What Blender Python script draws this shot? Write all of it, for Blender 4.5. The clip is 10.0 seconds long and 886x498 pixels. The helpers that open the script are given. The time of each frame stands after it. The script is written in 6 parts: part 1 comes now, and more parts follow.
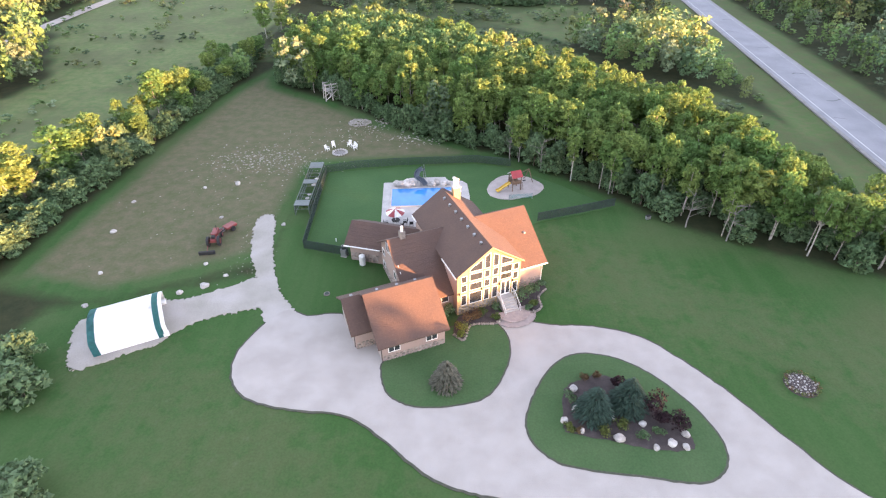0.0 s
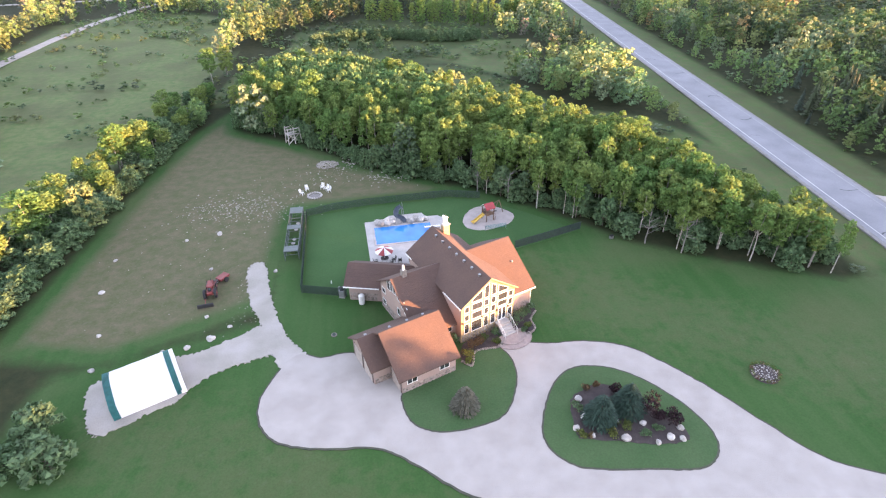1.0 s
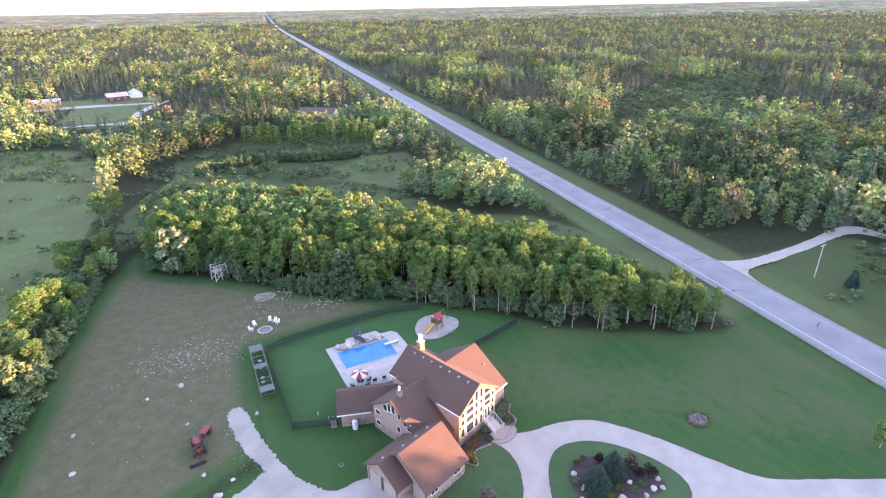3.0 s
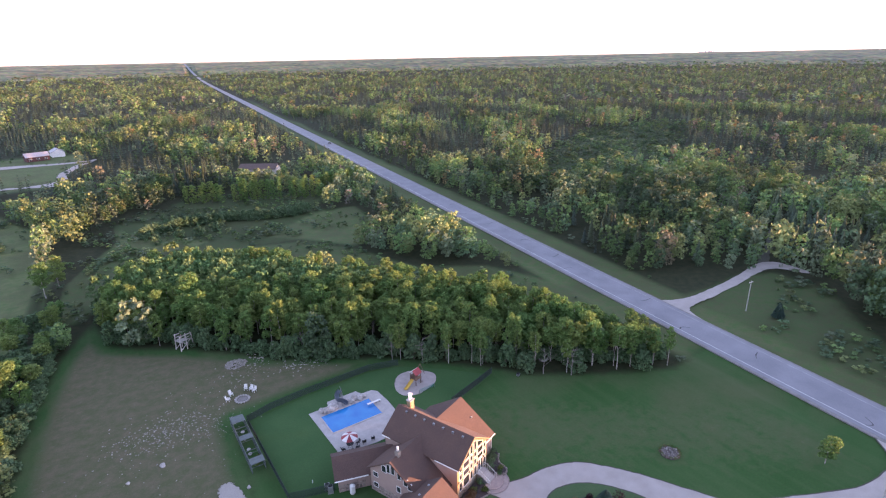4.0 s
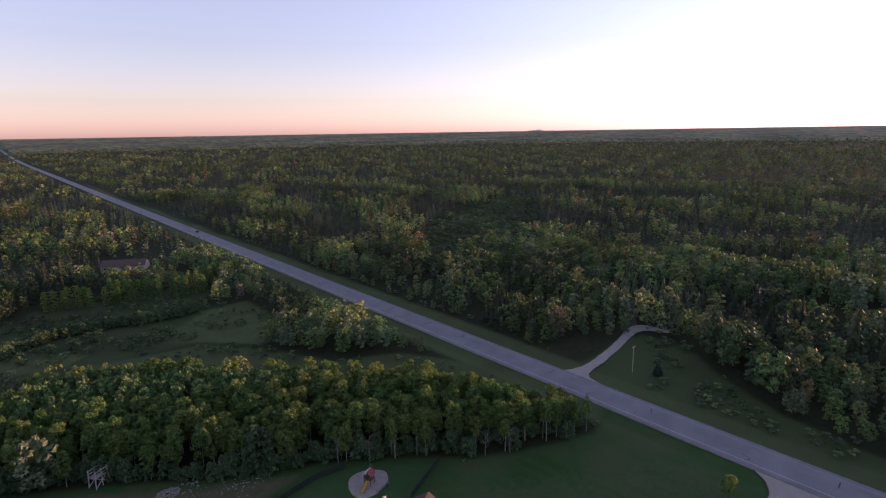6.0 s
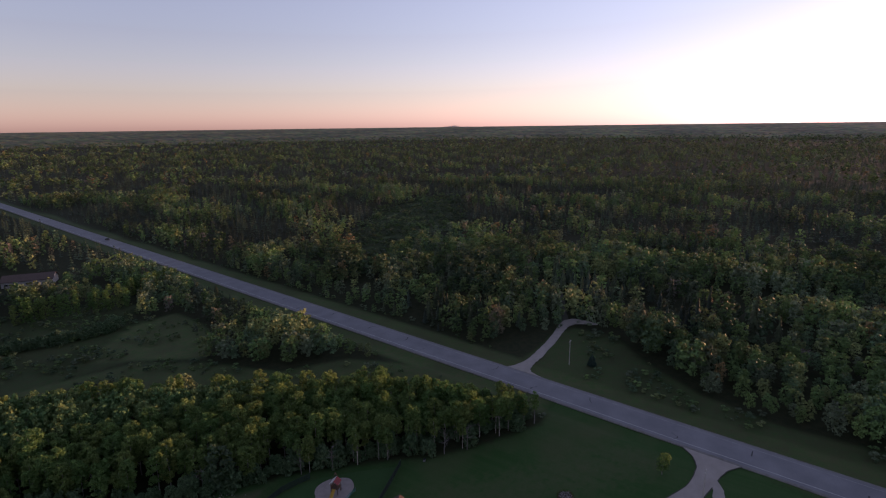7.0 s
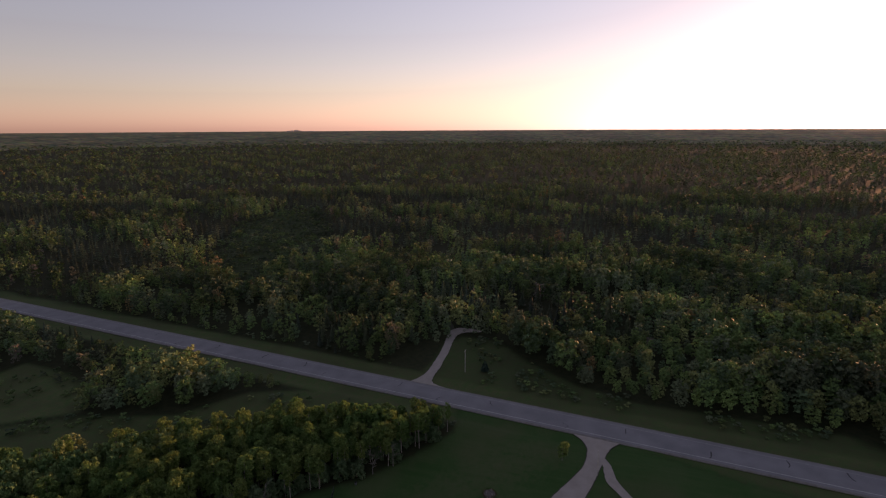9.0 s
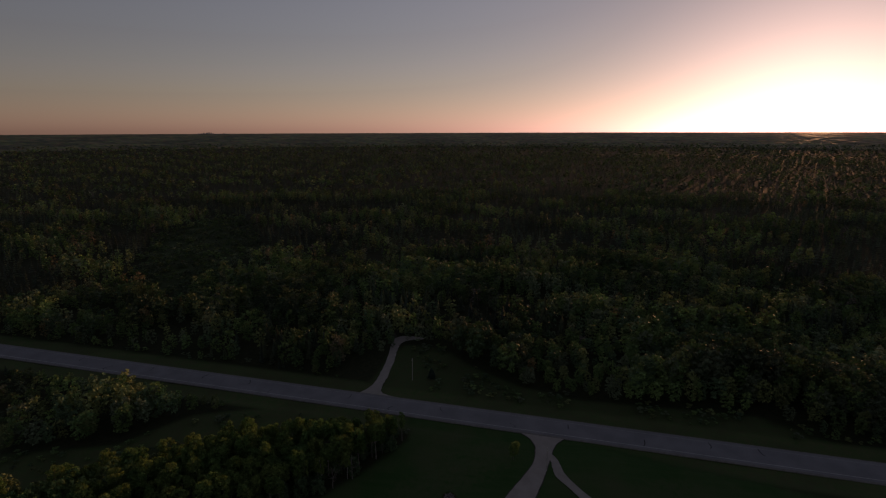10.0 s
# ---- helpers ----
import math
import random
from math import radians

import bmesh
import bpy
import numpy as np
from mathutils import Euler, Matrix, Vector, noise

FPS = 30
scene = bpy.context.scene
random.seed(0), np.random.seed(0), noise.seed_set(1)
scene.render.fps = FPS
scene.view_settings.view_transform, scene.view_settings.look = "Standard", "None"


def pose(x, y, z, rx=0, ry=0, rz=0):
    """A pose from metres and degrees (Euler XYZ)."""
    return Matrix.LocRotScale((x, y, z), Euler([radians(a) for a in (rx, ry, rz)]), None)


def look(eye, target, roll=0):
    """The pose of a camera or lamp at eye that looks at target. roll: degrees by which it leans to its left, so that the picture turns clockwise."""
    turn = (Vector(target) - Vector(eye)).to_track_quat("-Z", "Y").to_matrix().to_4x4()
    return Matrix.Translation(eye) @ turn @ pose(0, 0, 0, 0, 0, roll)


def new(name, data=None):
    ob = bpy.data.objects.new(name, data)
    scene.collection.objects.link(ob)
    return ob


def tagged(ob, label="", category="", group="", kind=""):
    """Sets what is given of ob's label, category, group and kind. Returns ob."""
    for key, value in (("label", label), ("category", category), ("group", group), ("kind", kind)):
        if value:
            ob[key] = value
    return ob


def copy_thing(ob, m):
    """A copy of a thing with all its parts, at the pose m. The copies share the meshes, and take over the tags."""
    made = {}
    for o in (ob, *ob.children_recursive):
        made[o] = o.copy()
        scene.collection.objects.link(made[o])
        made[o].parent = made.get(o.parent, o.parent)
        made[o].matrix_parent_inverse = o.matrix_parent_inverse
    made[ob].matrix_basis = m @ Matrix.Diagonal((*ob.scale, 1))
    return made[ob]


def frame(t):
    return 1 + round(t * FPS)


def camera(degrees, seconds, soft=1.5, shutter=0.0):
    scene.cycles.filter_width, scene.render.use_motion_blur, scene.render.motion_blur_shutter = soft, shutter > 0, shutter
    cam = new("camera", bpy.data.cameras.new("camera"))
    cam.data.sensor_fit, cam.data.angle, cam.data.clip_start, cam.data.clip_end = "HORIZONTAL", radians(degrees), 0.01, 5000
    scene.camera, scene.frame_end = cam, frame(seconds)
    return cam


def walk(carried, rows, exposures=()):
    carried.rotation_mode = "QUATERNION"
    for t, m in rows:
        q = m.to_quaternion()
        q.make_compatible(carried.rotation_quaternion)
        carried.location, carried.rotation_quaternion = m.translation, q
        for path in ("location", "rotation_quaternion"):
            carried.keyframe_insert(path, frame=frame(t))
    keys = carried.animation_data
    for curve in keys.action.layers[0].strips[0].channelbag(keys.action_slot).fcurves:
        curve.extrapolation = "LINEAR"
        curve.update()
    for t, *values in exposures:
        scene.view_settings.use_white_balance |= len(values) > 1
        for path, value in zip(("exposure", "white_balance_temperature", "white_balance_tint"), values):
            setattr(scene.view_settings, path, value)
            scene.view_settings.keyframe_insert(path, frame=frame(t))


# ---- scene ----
cam = camera(78.82, 10.0, soft=1.2)
# seconds, place in metres, turn in degrees
ROWS = [
    (0.0, 0.11, -0.25, 44.57, 54.42, 0.49, -0.35),
    (0.5, -3.85, -1.90, 46.80, 55.38, 0.55, -4.57),
    (1.0, -7.91, -3.32, 49.14, 56.75, 0.59, -8.56),
    (1.5, -12.06, -4.49, 51.54, 59.05, 0.70, -12.18),
    (2.0, -16.35, -5.39, 53.88, 61.36, 0.80, -16.41),
    (2.5, -20.70, -5.95, 56.27, 63.70, 0.91, -20.89),
    (4.0, -33.94, -5.48, 63.47, 70.52, 1.10, -32.65),
    (4.5, -38.35, -4.64, 65.76, 72.83, 1.08, -36.41),
    (5.0, -42.77, -3.50, 68.10, 75.13, 1.05, -40.09),
    (5.5, -47.29, -2.12, 70.30, 77.11, 0.94, -43.90),
    (7.0, -59.81, 3.27, 76.87, 77.16, 0.72, -56.74),
    (7.5, -63.76, 5.73, 79.07, 77.20, 0.58, -60.99),
    (8.0, -67.52, 8.41, 81.43, 77.26, 0.48, -64.71),
    (8.5, -71.02, 11.18, 83.55, 77.32, 0.41, -68.81),
    (9.0, -74.30, 14.15, 85.67, 77.40, 0.31, -72.99),
    (9.5, -77.25, 17.35, 87.69, 77.50, 0.20, -77.08),
    (10.0, -80.17, 20.32, 89.90, 77.60, 0.18, -81.27),
]
EXPOSURES = [(0.0, 4.45, 6800, 31), (2.5, 4.5, 6100, 37), (4.5, 3.15, 5900, 43), (5.5, 2.3, 6000, 46), (7.5, 1.25, 6150, 44), (9.0, 1.15, 7000, 44), (10.0, -0.4, 6950, 38)]
walk(cam, [(r[0], pose(*r[1:])) for r in ROWS], EXPOSURES)

# ---- light: low evening sun and a clear sky ----
SUN_AZIMUTH, SUN_HEIGHT = -25.5, 2.6      # degrees from the x axis, degrees over the horizon
world = bpy.data.worlds.new("evening_sky")
scene.world = world
world.use_nodes = True
wn = world.node_tree.nodes
sky = wn.new("ShaderNodeTexSky")
sky.sky_type, sky.sun_disc = "NISHITA", False
sky.sun_elevation, sky.sun_rotation = radians(SUN_HEIGHT), radians(90 - SUN_AZIMUTH)
sky.altitude, sky.air_density, sky.dust_density, sky.ozone_density = 250, 1.0, 0.5, 2.0
wn["Background"].inputs[1].default_value = 0.15
pale = wn.new("ShaderNodeHueSaturation")     # thin evening haze takes the depth out of the sky's colours
pale.inputs["Saturation"].default_value, pale.inputs["Hue"].default_value = 0.58, 0.489
world.node_tree.links.new(sky.outputs[0], pale.inputs["Color"])
world.node_tree.links.new(pale.outputs[0], wn["Background"].inputs[0])
sun_data = bpy.data.lights.new("sun", "SUN")
sun_data.energy, sun_data.angle, sun_data.color = 2.4, radians(0.6), (1.0, 0.55, 0.23)
sun = new("sun", sun_data)
saz, sel = radians(SUN_AZIMUTH), radians(SUN_HEIGHT)
SUN_WAY = Vector((math.cos(saz) * math.cos(sel), math.sin(saz) * math.cos(sel), math.sin(sel)))
sun.matrix_world = look(SUN_WAY * 300, (0, 0, 0))


# ---- materials ----
def material(name, colour, rough=0.8, metal=0.0, second=None, scale=2.0, grain=0.15, grain_scale=30.0, bump=0.0, bump_scale=20.0,
             per_object=0.0, per_island=0.0, stretch=(1, 1, 1), local=False, detail=6.0):
    """A surface with a broad mottling between two colours, a fine grain and a relief."""
    m = bpy.data.materials.new(name)
    m.use_nodes = True
    n, l = m.node_tree.nodes, m.node_tree.links
    b = n["Principled BSDF"]
    b.inputs["Roughness"].default_value, b.inputs["Metallic"].default_value = rough, metal
    co = n.new("ShaderNodeTexCoord")
    mp = n.new("ShaderNodeMapping")
    mp.inputs["Scale"].default_value = stretch
    l.new(co.outputs["Object" if local else "Generated"], mp.inputs[0])
    if not local:
        geo = n.new("ShaderNodeNewGeometry")
        l.new(geo.outputs["Position"], mp.inputs[0])
    big = n.new("ShaderNodeTexNoise")
    big.inputs["Scale"].default_value, big.inputs["Detail"].default_value = scale, detail
    l.new(mp.outputs[0], big.inputs["Vector"])
    ramp = n.new("ShaderNodeMapRange")
    ramp.inputs[1].default_value, ramp.inputs[2].default_value = 0.35, 0.65
    l.new(big.outputs[0], ramp.inputs[0])
    mix = n.new("ShaderNodeMix")
    mix.data_type = "RGBA"
    mix.inputs[6].default_value = (*colour, 1)
    mix.inputs[7].default_value = (*(second or [c * 0.75 for c in colour]), 1)
    l.new(ramp.outputs[0], mix.inputs[0])
    out = mix.outputs[2]
    fine = n.new("ShaderNodeTexNoise")
    fine.inputs["Scale"].default_value, fine.inputs["Detail"].default_value = grain_scale, 3
    l.new(mp.outputs[0], fine.inputs["Vector"])
    val = n.new("ShaderNodeMapRange")
    val.inputs[3].default_value, val.inputs[4].default_value = 1 - grain * 2, 1 + grain * 2
    l.new(fine.outputs[0], val.inputs[0])
    last = val.outputs[0]
    for amount, node, socket in ((per_object, "ShaderNodeObjectInfo", "Random"), (per_island, "ShaderNodeNewGeometry", "Random Per Island")):
        if amount:
            info = n.new(node)
            r = n.new("ShaderNodeMapRange")
            r.inputs[3].default_value, r.inputs[4].default_value = 1 - amount, 1 + amount
            l.new(info.outputs[socket], r.inputs[0])
            mul = n.new("ShaderNodeMath")
            mul.operation = "MULTIPLY"
            l.new(last, mul.inputs[0]), l.new(r.outputs[0], mul.inputs[1])
            last = mul.outputs[0]
    hsv = n.new("ShaderNodeHueSaturation")
    l.new(out, hsv.inputs["Color"]), l.new(last, hsv.inputs["Value"])
    l.new(hsv.outputs[0], b.inputs["Base Color"])
    if bump:
        bt = n.new("ShaderNodeTexNoise")
        bt.inputs["Scale"].default_value, bt.inputs["Detail"].default_value = bump_scale, 4
        l.new(mp.outputs[0], bt.inputs["Vector"])
        bp = n.new("ShaderNodeBump")
        bp.inputs["Strength"].default_value, bp.inputs["Distance"].default_value = bump, 0.1
        l.new(bt.outputs[0], bp.inputs["Height"]), l.new(bp.outputs[0], b.inputs["Normal"])
    return m


def leaf_material(name, colour, second, per_object=0.25, per_island=0.3, tone=False, glow=0.35):
    """Foliage: colour between two greens by tree and by leaf, with light let through the blades."""
    m = bpy.data.materials.new(name)
    m.use_nodes = True
    n, l = m.node_tree.nodes, m.node_tree.links
    b = n["Principled BSDF"]
    b.inputs["Roughness"].default_value = 0.7
    b.inputs["Specular IOR Level"].default_value = 0.2
    mix = n.new("ShaderNodeMix")
    mix.data_type = "RGBA"
    mix.inputs[6].default_value, mix.inputs[7].default_value = (*colour, 1), (*second, 1)
    if tone:
        at = n.new("ShaderNodeAttribute")
        at.attribute_name = "tone"
        base = at.outputs["Color"]
        mix.inputs[0].default_value = 0.0
        l.new(base, mix.inputs[6])
    else:
        info = n.new("ShaderNodeObjectInfo")
        l.new(info.outputs["Random"], mix.inputs[0])
    geo = n.new("ShaderNodeNewGeometry")
    r = n.new("ShaderNodeMapRange")
    r.inputs[3].default_value, r.inputs[4].default_value = 1 - per_island, 1 + per_island
    l.new(geo.outputs["Random Per Island"], r.inputs[0])
    hsv = n.new("ShaderNodeHueSaturation")
    l.new(mix.outputs[2], hsv.inputs["Color"]), l.new(r.outputs[0], hsv.inputs["Value"])
    l.new(hsv.outputs[0], b.inputs["Base Color"])
    tr = n.new("ShaderNodeBsdfTranslucent")
    l.new(hsv.outputs[0], tr.inputs[0])
    add = n.new("ShaderNodeMixShader")
    add.inputs[0].default_value = glow
    l.new(b.outputs[0], add.inputs[1]), l.new(tr.outputs[0], add.inputs[2])
    l.new(add.outputs[0], n["Material Output"].inputs[0])
    return m


def ground_material():
    """Mown grass, dry grass, bare soil and wood floor, mixed by the masks laid on the sheet and broken up by noise."""
    m = bpy.data.materials.new("ground_cover")
    m.use_nodes = True
    n, l = m.node_tree.nodes, m.node_tree.links
    b = n["Principled BSDF"]
    b.inputs["Roughness"].default_value = 0.95
    b.inputs["Specular IOR Level"].default_value = 0.1
    geo = n.new("ShaderNodeNewGeometry")
    at = n.new("ShaderNodeAttribute")
    at.attribute_name = "cover"
    sep = n.new("ShaderNodeSeparateColor")
    l.new(at.outputs["Color"], sep.inputs[0])

    def tex(scale, detail=6.0, rough=0.6, stretch=None):
        t = n.new("ShaderNodeTexNoise")
        t.inputs["Scale"].default_value, t.inputs["Detail"].default_value, t.inputs["Roughness"].default_value = scale, detail, rough
        src = geo.outputs["Position"]
        if stretch:
            mp = n.new("ShaderNodeMapping")
            mp.inputs["Rotation"].default_value, mp.inputs["Scale"].default_value = (0, 0, radians(stretch[2])), (stretch[0], stretch[1], 1)
            l.new(src, mp.inputs[0])
            src = mp.outputs[0]
        l.new(src, t.inputs["Vector"])
        return t.outputs[0]

    def span(v, a, c, lo=0.0, hi=1.0):
        r = n.new("ShaderNodeMapRange")
        for i, x in enumerate((a, c, lo, hi)):
            r.inputs[i + 1].default_value = x
        l.new(v, r.inputs[0])
        return r.outputs[0]

    def mixed(f, a, c):
        x = n.new("ShaderNodeMix")
        x.data_type = "RGBA"
        l.new(f, x.inputs[0])
        for i, v in ((6, a), (7, c)):
            if isinstance(v, tuple):
                x.inputs[i].default_value = (*v, 1)
            else:
                l.new(v, x.inputs[i])
        return x.outputs[2]

    def sums(v, w, k):
        x = n.new("ShaderNodeMath")
        x.operation, x.inputs[2].default_value = "MULTIPLY_ADD", 0.0
        x.inputs[1].default_value = k
        l.new(w, x.inputs[0]), l.new(v, x.inputs[2])
        return x.outputs[0]

    wide, mid, fine = tex(0.06), tex(0.5), tex(5.0, 3)
    rows_of_mowing = tex(0.12, 2, 0.5, (5.0, 0.35, -24))
    worn = tex(0.035, 4)
    lawn = mixed(span(wide, 0.35, 0.65), LAWN[0], LAWN[1])
    lawn = mixed(span(rows_of_mowing, 0.42, 0.60, 0.0, 0.28), lawn, LAWN[2])
    lawn = mixed(span(worn, 0.48, 0.66, 0.0, 0.6), lawn, DRY[1])
    dry = mixed(span(mid, 0.35, 0.62), DRY[0], DRY[1])
    dry = mixed(span(tex(1.1), 0.56, 0.72, 0.0, 0.5), dry, DRY[2])
    rough = mixed(span(mid, 0.35, 0.65), ROUGH[0], ROUGH[1])
    rough = mixed(span(wide, 0.42, 0.62, 0.0, 0.7), rough, DRY[1])
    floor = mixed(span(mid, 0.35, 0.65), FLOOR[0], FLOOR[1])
    c = mixed(span(sums(sep.outputs[0], mid, 0.7), 0.62, 1.05), lawn, dry)
    c = mixed(span(sums(sep.outputs[1], mid, 0.5), 0.55, 0.95), c, rough)
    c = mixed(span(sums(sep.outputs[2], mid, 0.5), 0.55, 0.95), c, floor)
    hsv = n.new("ShaderNodeHueSaturation")
    l.new(c, hsv.inputs["Color"]), l.new(span(fine, 0.2, 0.8, 0.84, 1.16), hsv.inputs["Value"])
    l.new(hsv.outputs[0], b.inputs["Base Color"])
    bp = n.new("ShaderNodeBump")
    bp.inputs["Strength"].default_value, bp.inputs["Distance"].default_value = 0.22, 0.12
    l.new(tex(1.3, 6), bp.inputs["Height"]), l.new(bp.outputs[0], b.inputs["Normal"])
    return m


LAWN = ((0.023, 0.066, 0.017), (0.033, 0.074, 0.023), (0.046, 0.082, 0.030))
DRY = ((0.099, 0.089, 0.055), (0.069, 0.077, 0.037), (0.12, 0.108, 0.078))
ROUGH = ((0.063, 0.105, 0.035), (0.105, 0.12, 0.053))
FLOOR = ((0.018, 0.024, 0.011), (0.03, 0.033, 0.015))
GROUND = ground_material()
GRAVEL = material("pale_gravel", (0.3, 0.273, 0.249), 0.95, second=(0.252, 0.228, 0.207), scale=0.35, grain=0.12, grain_scale=14, bump=0.4, bump_scale=9)
ROUGH_GRAVEL = material("worn_gravel", (0.285, 0.262, 0.238), 0.95, second=(0.215, 0.200, 0.170), scale=0.22, grain=0.16, grain_scale=8, bump=0.4, bump_scale=9, detail=9.0)
ASPHALT = material("sun_bleached_asphalt", (0.185, 0.187, 0.200), 0.9, second=(0.145, 0.147, 0.160), scale=0.15, grain=0.14, grain_scale=8, bump=0.2)
FADED_PAINT = material("faded_road_paint", (0.27, 0.27, 0.27), 0.8, second=(0.20, 0.20, 0.205), scale=0.6)
SHOULDER = material("road_shoulder_gravel", (0.18, 0.174, 0.168), 0.95, second=(0.132, 0.126, 0.114), scale=0.8, grain=0.2, grain_scale=9, bump=0.4)
LINE_PAINT = material("worn_white_road_paint", (0.45, 0.45, 0.432), 0.7, second=(0.33, 0.33, 0.318), scale=1.5)
TAR = material("tar_patch", (0.03, 0.03, 0.033), 0.7, grain=0.2)
BARK_PALE = material("pale_aspen_bark", (0.312, 0.294, 0.258), 0.85, second=(0.156, 0.141, 0.12), scale=1.2, grain=0.25, grain_scale=7, per_object=0.2, stretch=(1, 1, 3))
BARK_DARK = material("grey_brown_bark", (0.084, 0.066, 0.051), 0.9, grain=0.25, grain_scale=7, stretch=(1, 1, 0.4))
BARK_DEAD = material("grey_dead_wood", (0.18, 0.168, 0.15), 0.9, second=(0.12, 0.111, 0.099), scale=1.2, grain=0.25, grain_scale=7)
ASPEN_LEAF = leaf_material("aspen_leaves", (0.093, 0.186, 0.054), (0.157, 0.219, 0.061), glow=0.5)
WILLOW_LEAF = leaf_material("willow_leaves", (0.081, 0.135, 0.065), (0.062, 0.117, 0.052), glow=0.25)
WOOD_LEAF = leaf_material("wood_leaves", (0.06, 0.06, 0.06), (0.06, 0.06, 0.06), tone=True, glow=0.15)
SPRUCE_BLUE = leaf_material("blue_spruce_needles", (0.027, 0.054, 0.04), (0.023, 0.047, 0.033), glow=0.1)
SPRUCE_GREY = leaf_material("thin_spruce_needles", (0.078, 0.09, 0.066), (0.096, 0.09, 0.066), glow=0.1)
DARK_LEAF = leaf_material("dark_purple_leaves", (0.018, 0.007, 0.01), (0.015, 0.006, 0.008), glow=0.1)
SHRUB_LEAF = leaf_material("shrub_leaves", (0.06, 0.096, 0.024), (0.096, 0.114, 0.03))
RUST_LEAF = leaf_material("russet_shrub_leaves", (0.096, 0.072, 0.036), (0.12, 0.072, 0.036))


# ---- mesh helpers ----
from mathutils.geometry import delaunay_2d_cdt

def link_mesh(name, verts, faces, mat, parent=None, label="", smooth=False):
    me = bpy.data.meshes.new(name)
    me.from_pydata([tuple(v) for v in verts], [], [tuple(f) for f in faces])
    me.materials.append(mat)
    if smooth:
        me.shade_smooth()
    ob = new(name, me)
    ob.parent = parent
    return tagged(ob, label)


def part(name, bm, mat, parent=None, label="", smooth=False):
    """Links a bmesh as one mesh object under a thing or under a part."""
    me = bpy.data.meshes.new(name)
    bmesh.ops.recalc_face_normals(bm, faces=bm.faces)
    bm.to_mesh(me)
    bm.free()
    me.materials.append(mat)
    if smooth:
        me.shade_smooth()
    ob = new(name, me)
    ob.parent = parent
    return tagged(ob, label)


def empty(name, m, label, category, group="", kind=""):
    ob = new(name)
    ob.matrix_world = m
    ob.empty_display_size = 0.2
    return tagged(ob, label, category, group, kind)


def box(bm, x0, x1, y0, y1, z0, z1, bevel=0.0, m=None):
    vs = [bm.verts.new((x, y, z)) for x in (x0, x1) for y in (y0, y1) for z in (z0, z1)]
    fs = [bm.faces.new([vs[i] for i in f]) for f in ((0, 1, 3, 2), (4, 6, 7, 5), (0, 4, 5, 1), (2, 3, 7, 6), (0, 2, 6, 4), (1, 5, 7, 3))]
    if bevel:
        es = list({e for f in fs for e in f.edges})
        r = bmesh.ops.bevel(bm, geom=es, offset=bevel, segments=1, affect="EDGES")
        vs = list({v for f in r["faces"] for v in f.verts})
    if m is not None:
        bmesh.ops.transform(bm, matrix=m, verts=[v for v in vs if v.is_valid])
    return bm


def boxed(x0, x1, y0, y1, z0, z1, bevel=0.0, m=None):
    return box(bmesh.new(), x0, x1, y0, y1, z0, z1, bevel, m)


def tube(bm, a, b, r0, r1=None, sides=6):
    """A round bar from a to b."""
    a, b = Vector(a), Vector(b)
    r1 = r0 if r1 is None else r1
    q = (b - a).to_track_quat("Z", "Y")
    rings = []
    for p, r in ((a, r0), (b, r1)):
        rings.append([bm.verts.new(p + q @ Vector((r * math.cos(k * math.tau / sides), r * math.sin(k * math.tau / sides), 0))) for k in range(sides)])
    for k in range(sides):
        bm.faces.new((rings[0][k], rings[0][(k + 1) % sides], rings[1][(k + 1) % sides], rings[1][k]))
    bm.faces.new(rings[0][::-1]), bm.faces.new(rings[1])
    return bm


def prism(bm, points, offset):
    """A solid from a flat polygon and the way in which it is drawn out."""
    a = [bm.verts.new(p) for p in points]
    b = [bm.verts.new(Vector(p) + Vector(offset)) for p in points]
    bm.faces.new(a), bm.faces.new(b[::-1])
    for i in range(len(a)):
        j = (i + 1) % len(a)
        bm.faces.new((a[j], a[i], b[i], b[j]))
    return bm


def curve_through(points, steps=8, closed=True):
    """A smooth line through the points given."""
    p = [np.array(q, float) for q in points]
    n, out = len(p), []
    for i in range(n if closed else n - 1):
        if closed:
            a, b, c, d = p[i - 1], p[i], p[(i + 1) % n], p[(i + 2) % n]
        else:
            a, b, c, d = p[max(i - 1, 0)], p[i], p[i + 1], p[min(i + 2, n - 1)]
        for k in range(steps):
            t = k / steps
            out.append(0.5 * (2 * b + (c - a) * t + (2 * a - 5 * b + 4 * c - d) * t * t + (3 * b - a - 3 * c + d) * t ** 3))
    if not closed:
        out.append(p[-1])
    return out


def sheet(name, outline, z, mat, label, category, ragged=0.0, thick=0.06, parent=None, seed=1):
    """A flat spread of gravel, turf or paving with its own edge."""
    rnd = random.Random(seed)
    pts = [(x + rnd.uniform(-ragged, ragged), y + rnd.uniform(-ragged, ragged)) for x, y in outline]
    co, _, tri, *_ = delaunay_2d_cdt([Vector(q) for q in pts], [], [list(range(len(pts)))], 1, 1e-4)
    bm = bmesh.new()
    top = [bm.verts.new((q.x, q.y, z)) for q in co]
    for f in tri:
        if len(set(f)) == 3:
            bm.faces.new([top[i] for i in f])
    edge = [e for e in bm.edges if len(e.link_faces) == 1]
    low = {}
    for e in edge:
        for v in e.verts:
            if v not in low:
                low[v] = bm.verts.new((v.co.x, v.co.y, z - thick - 0.05))
    for e in edge:
        a, b = e.verts
        bm.faces.new((a, b, low[b], low[a]))
    ob = part(name, bm, mat, parent)
    return tagged(ob, label, category, kind="structure")


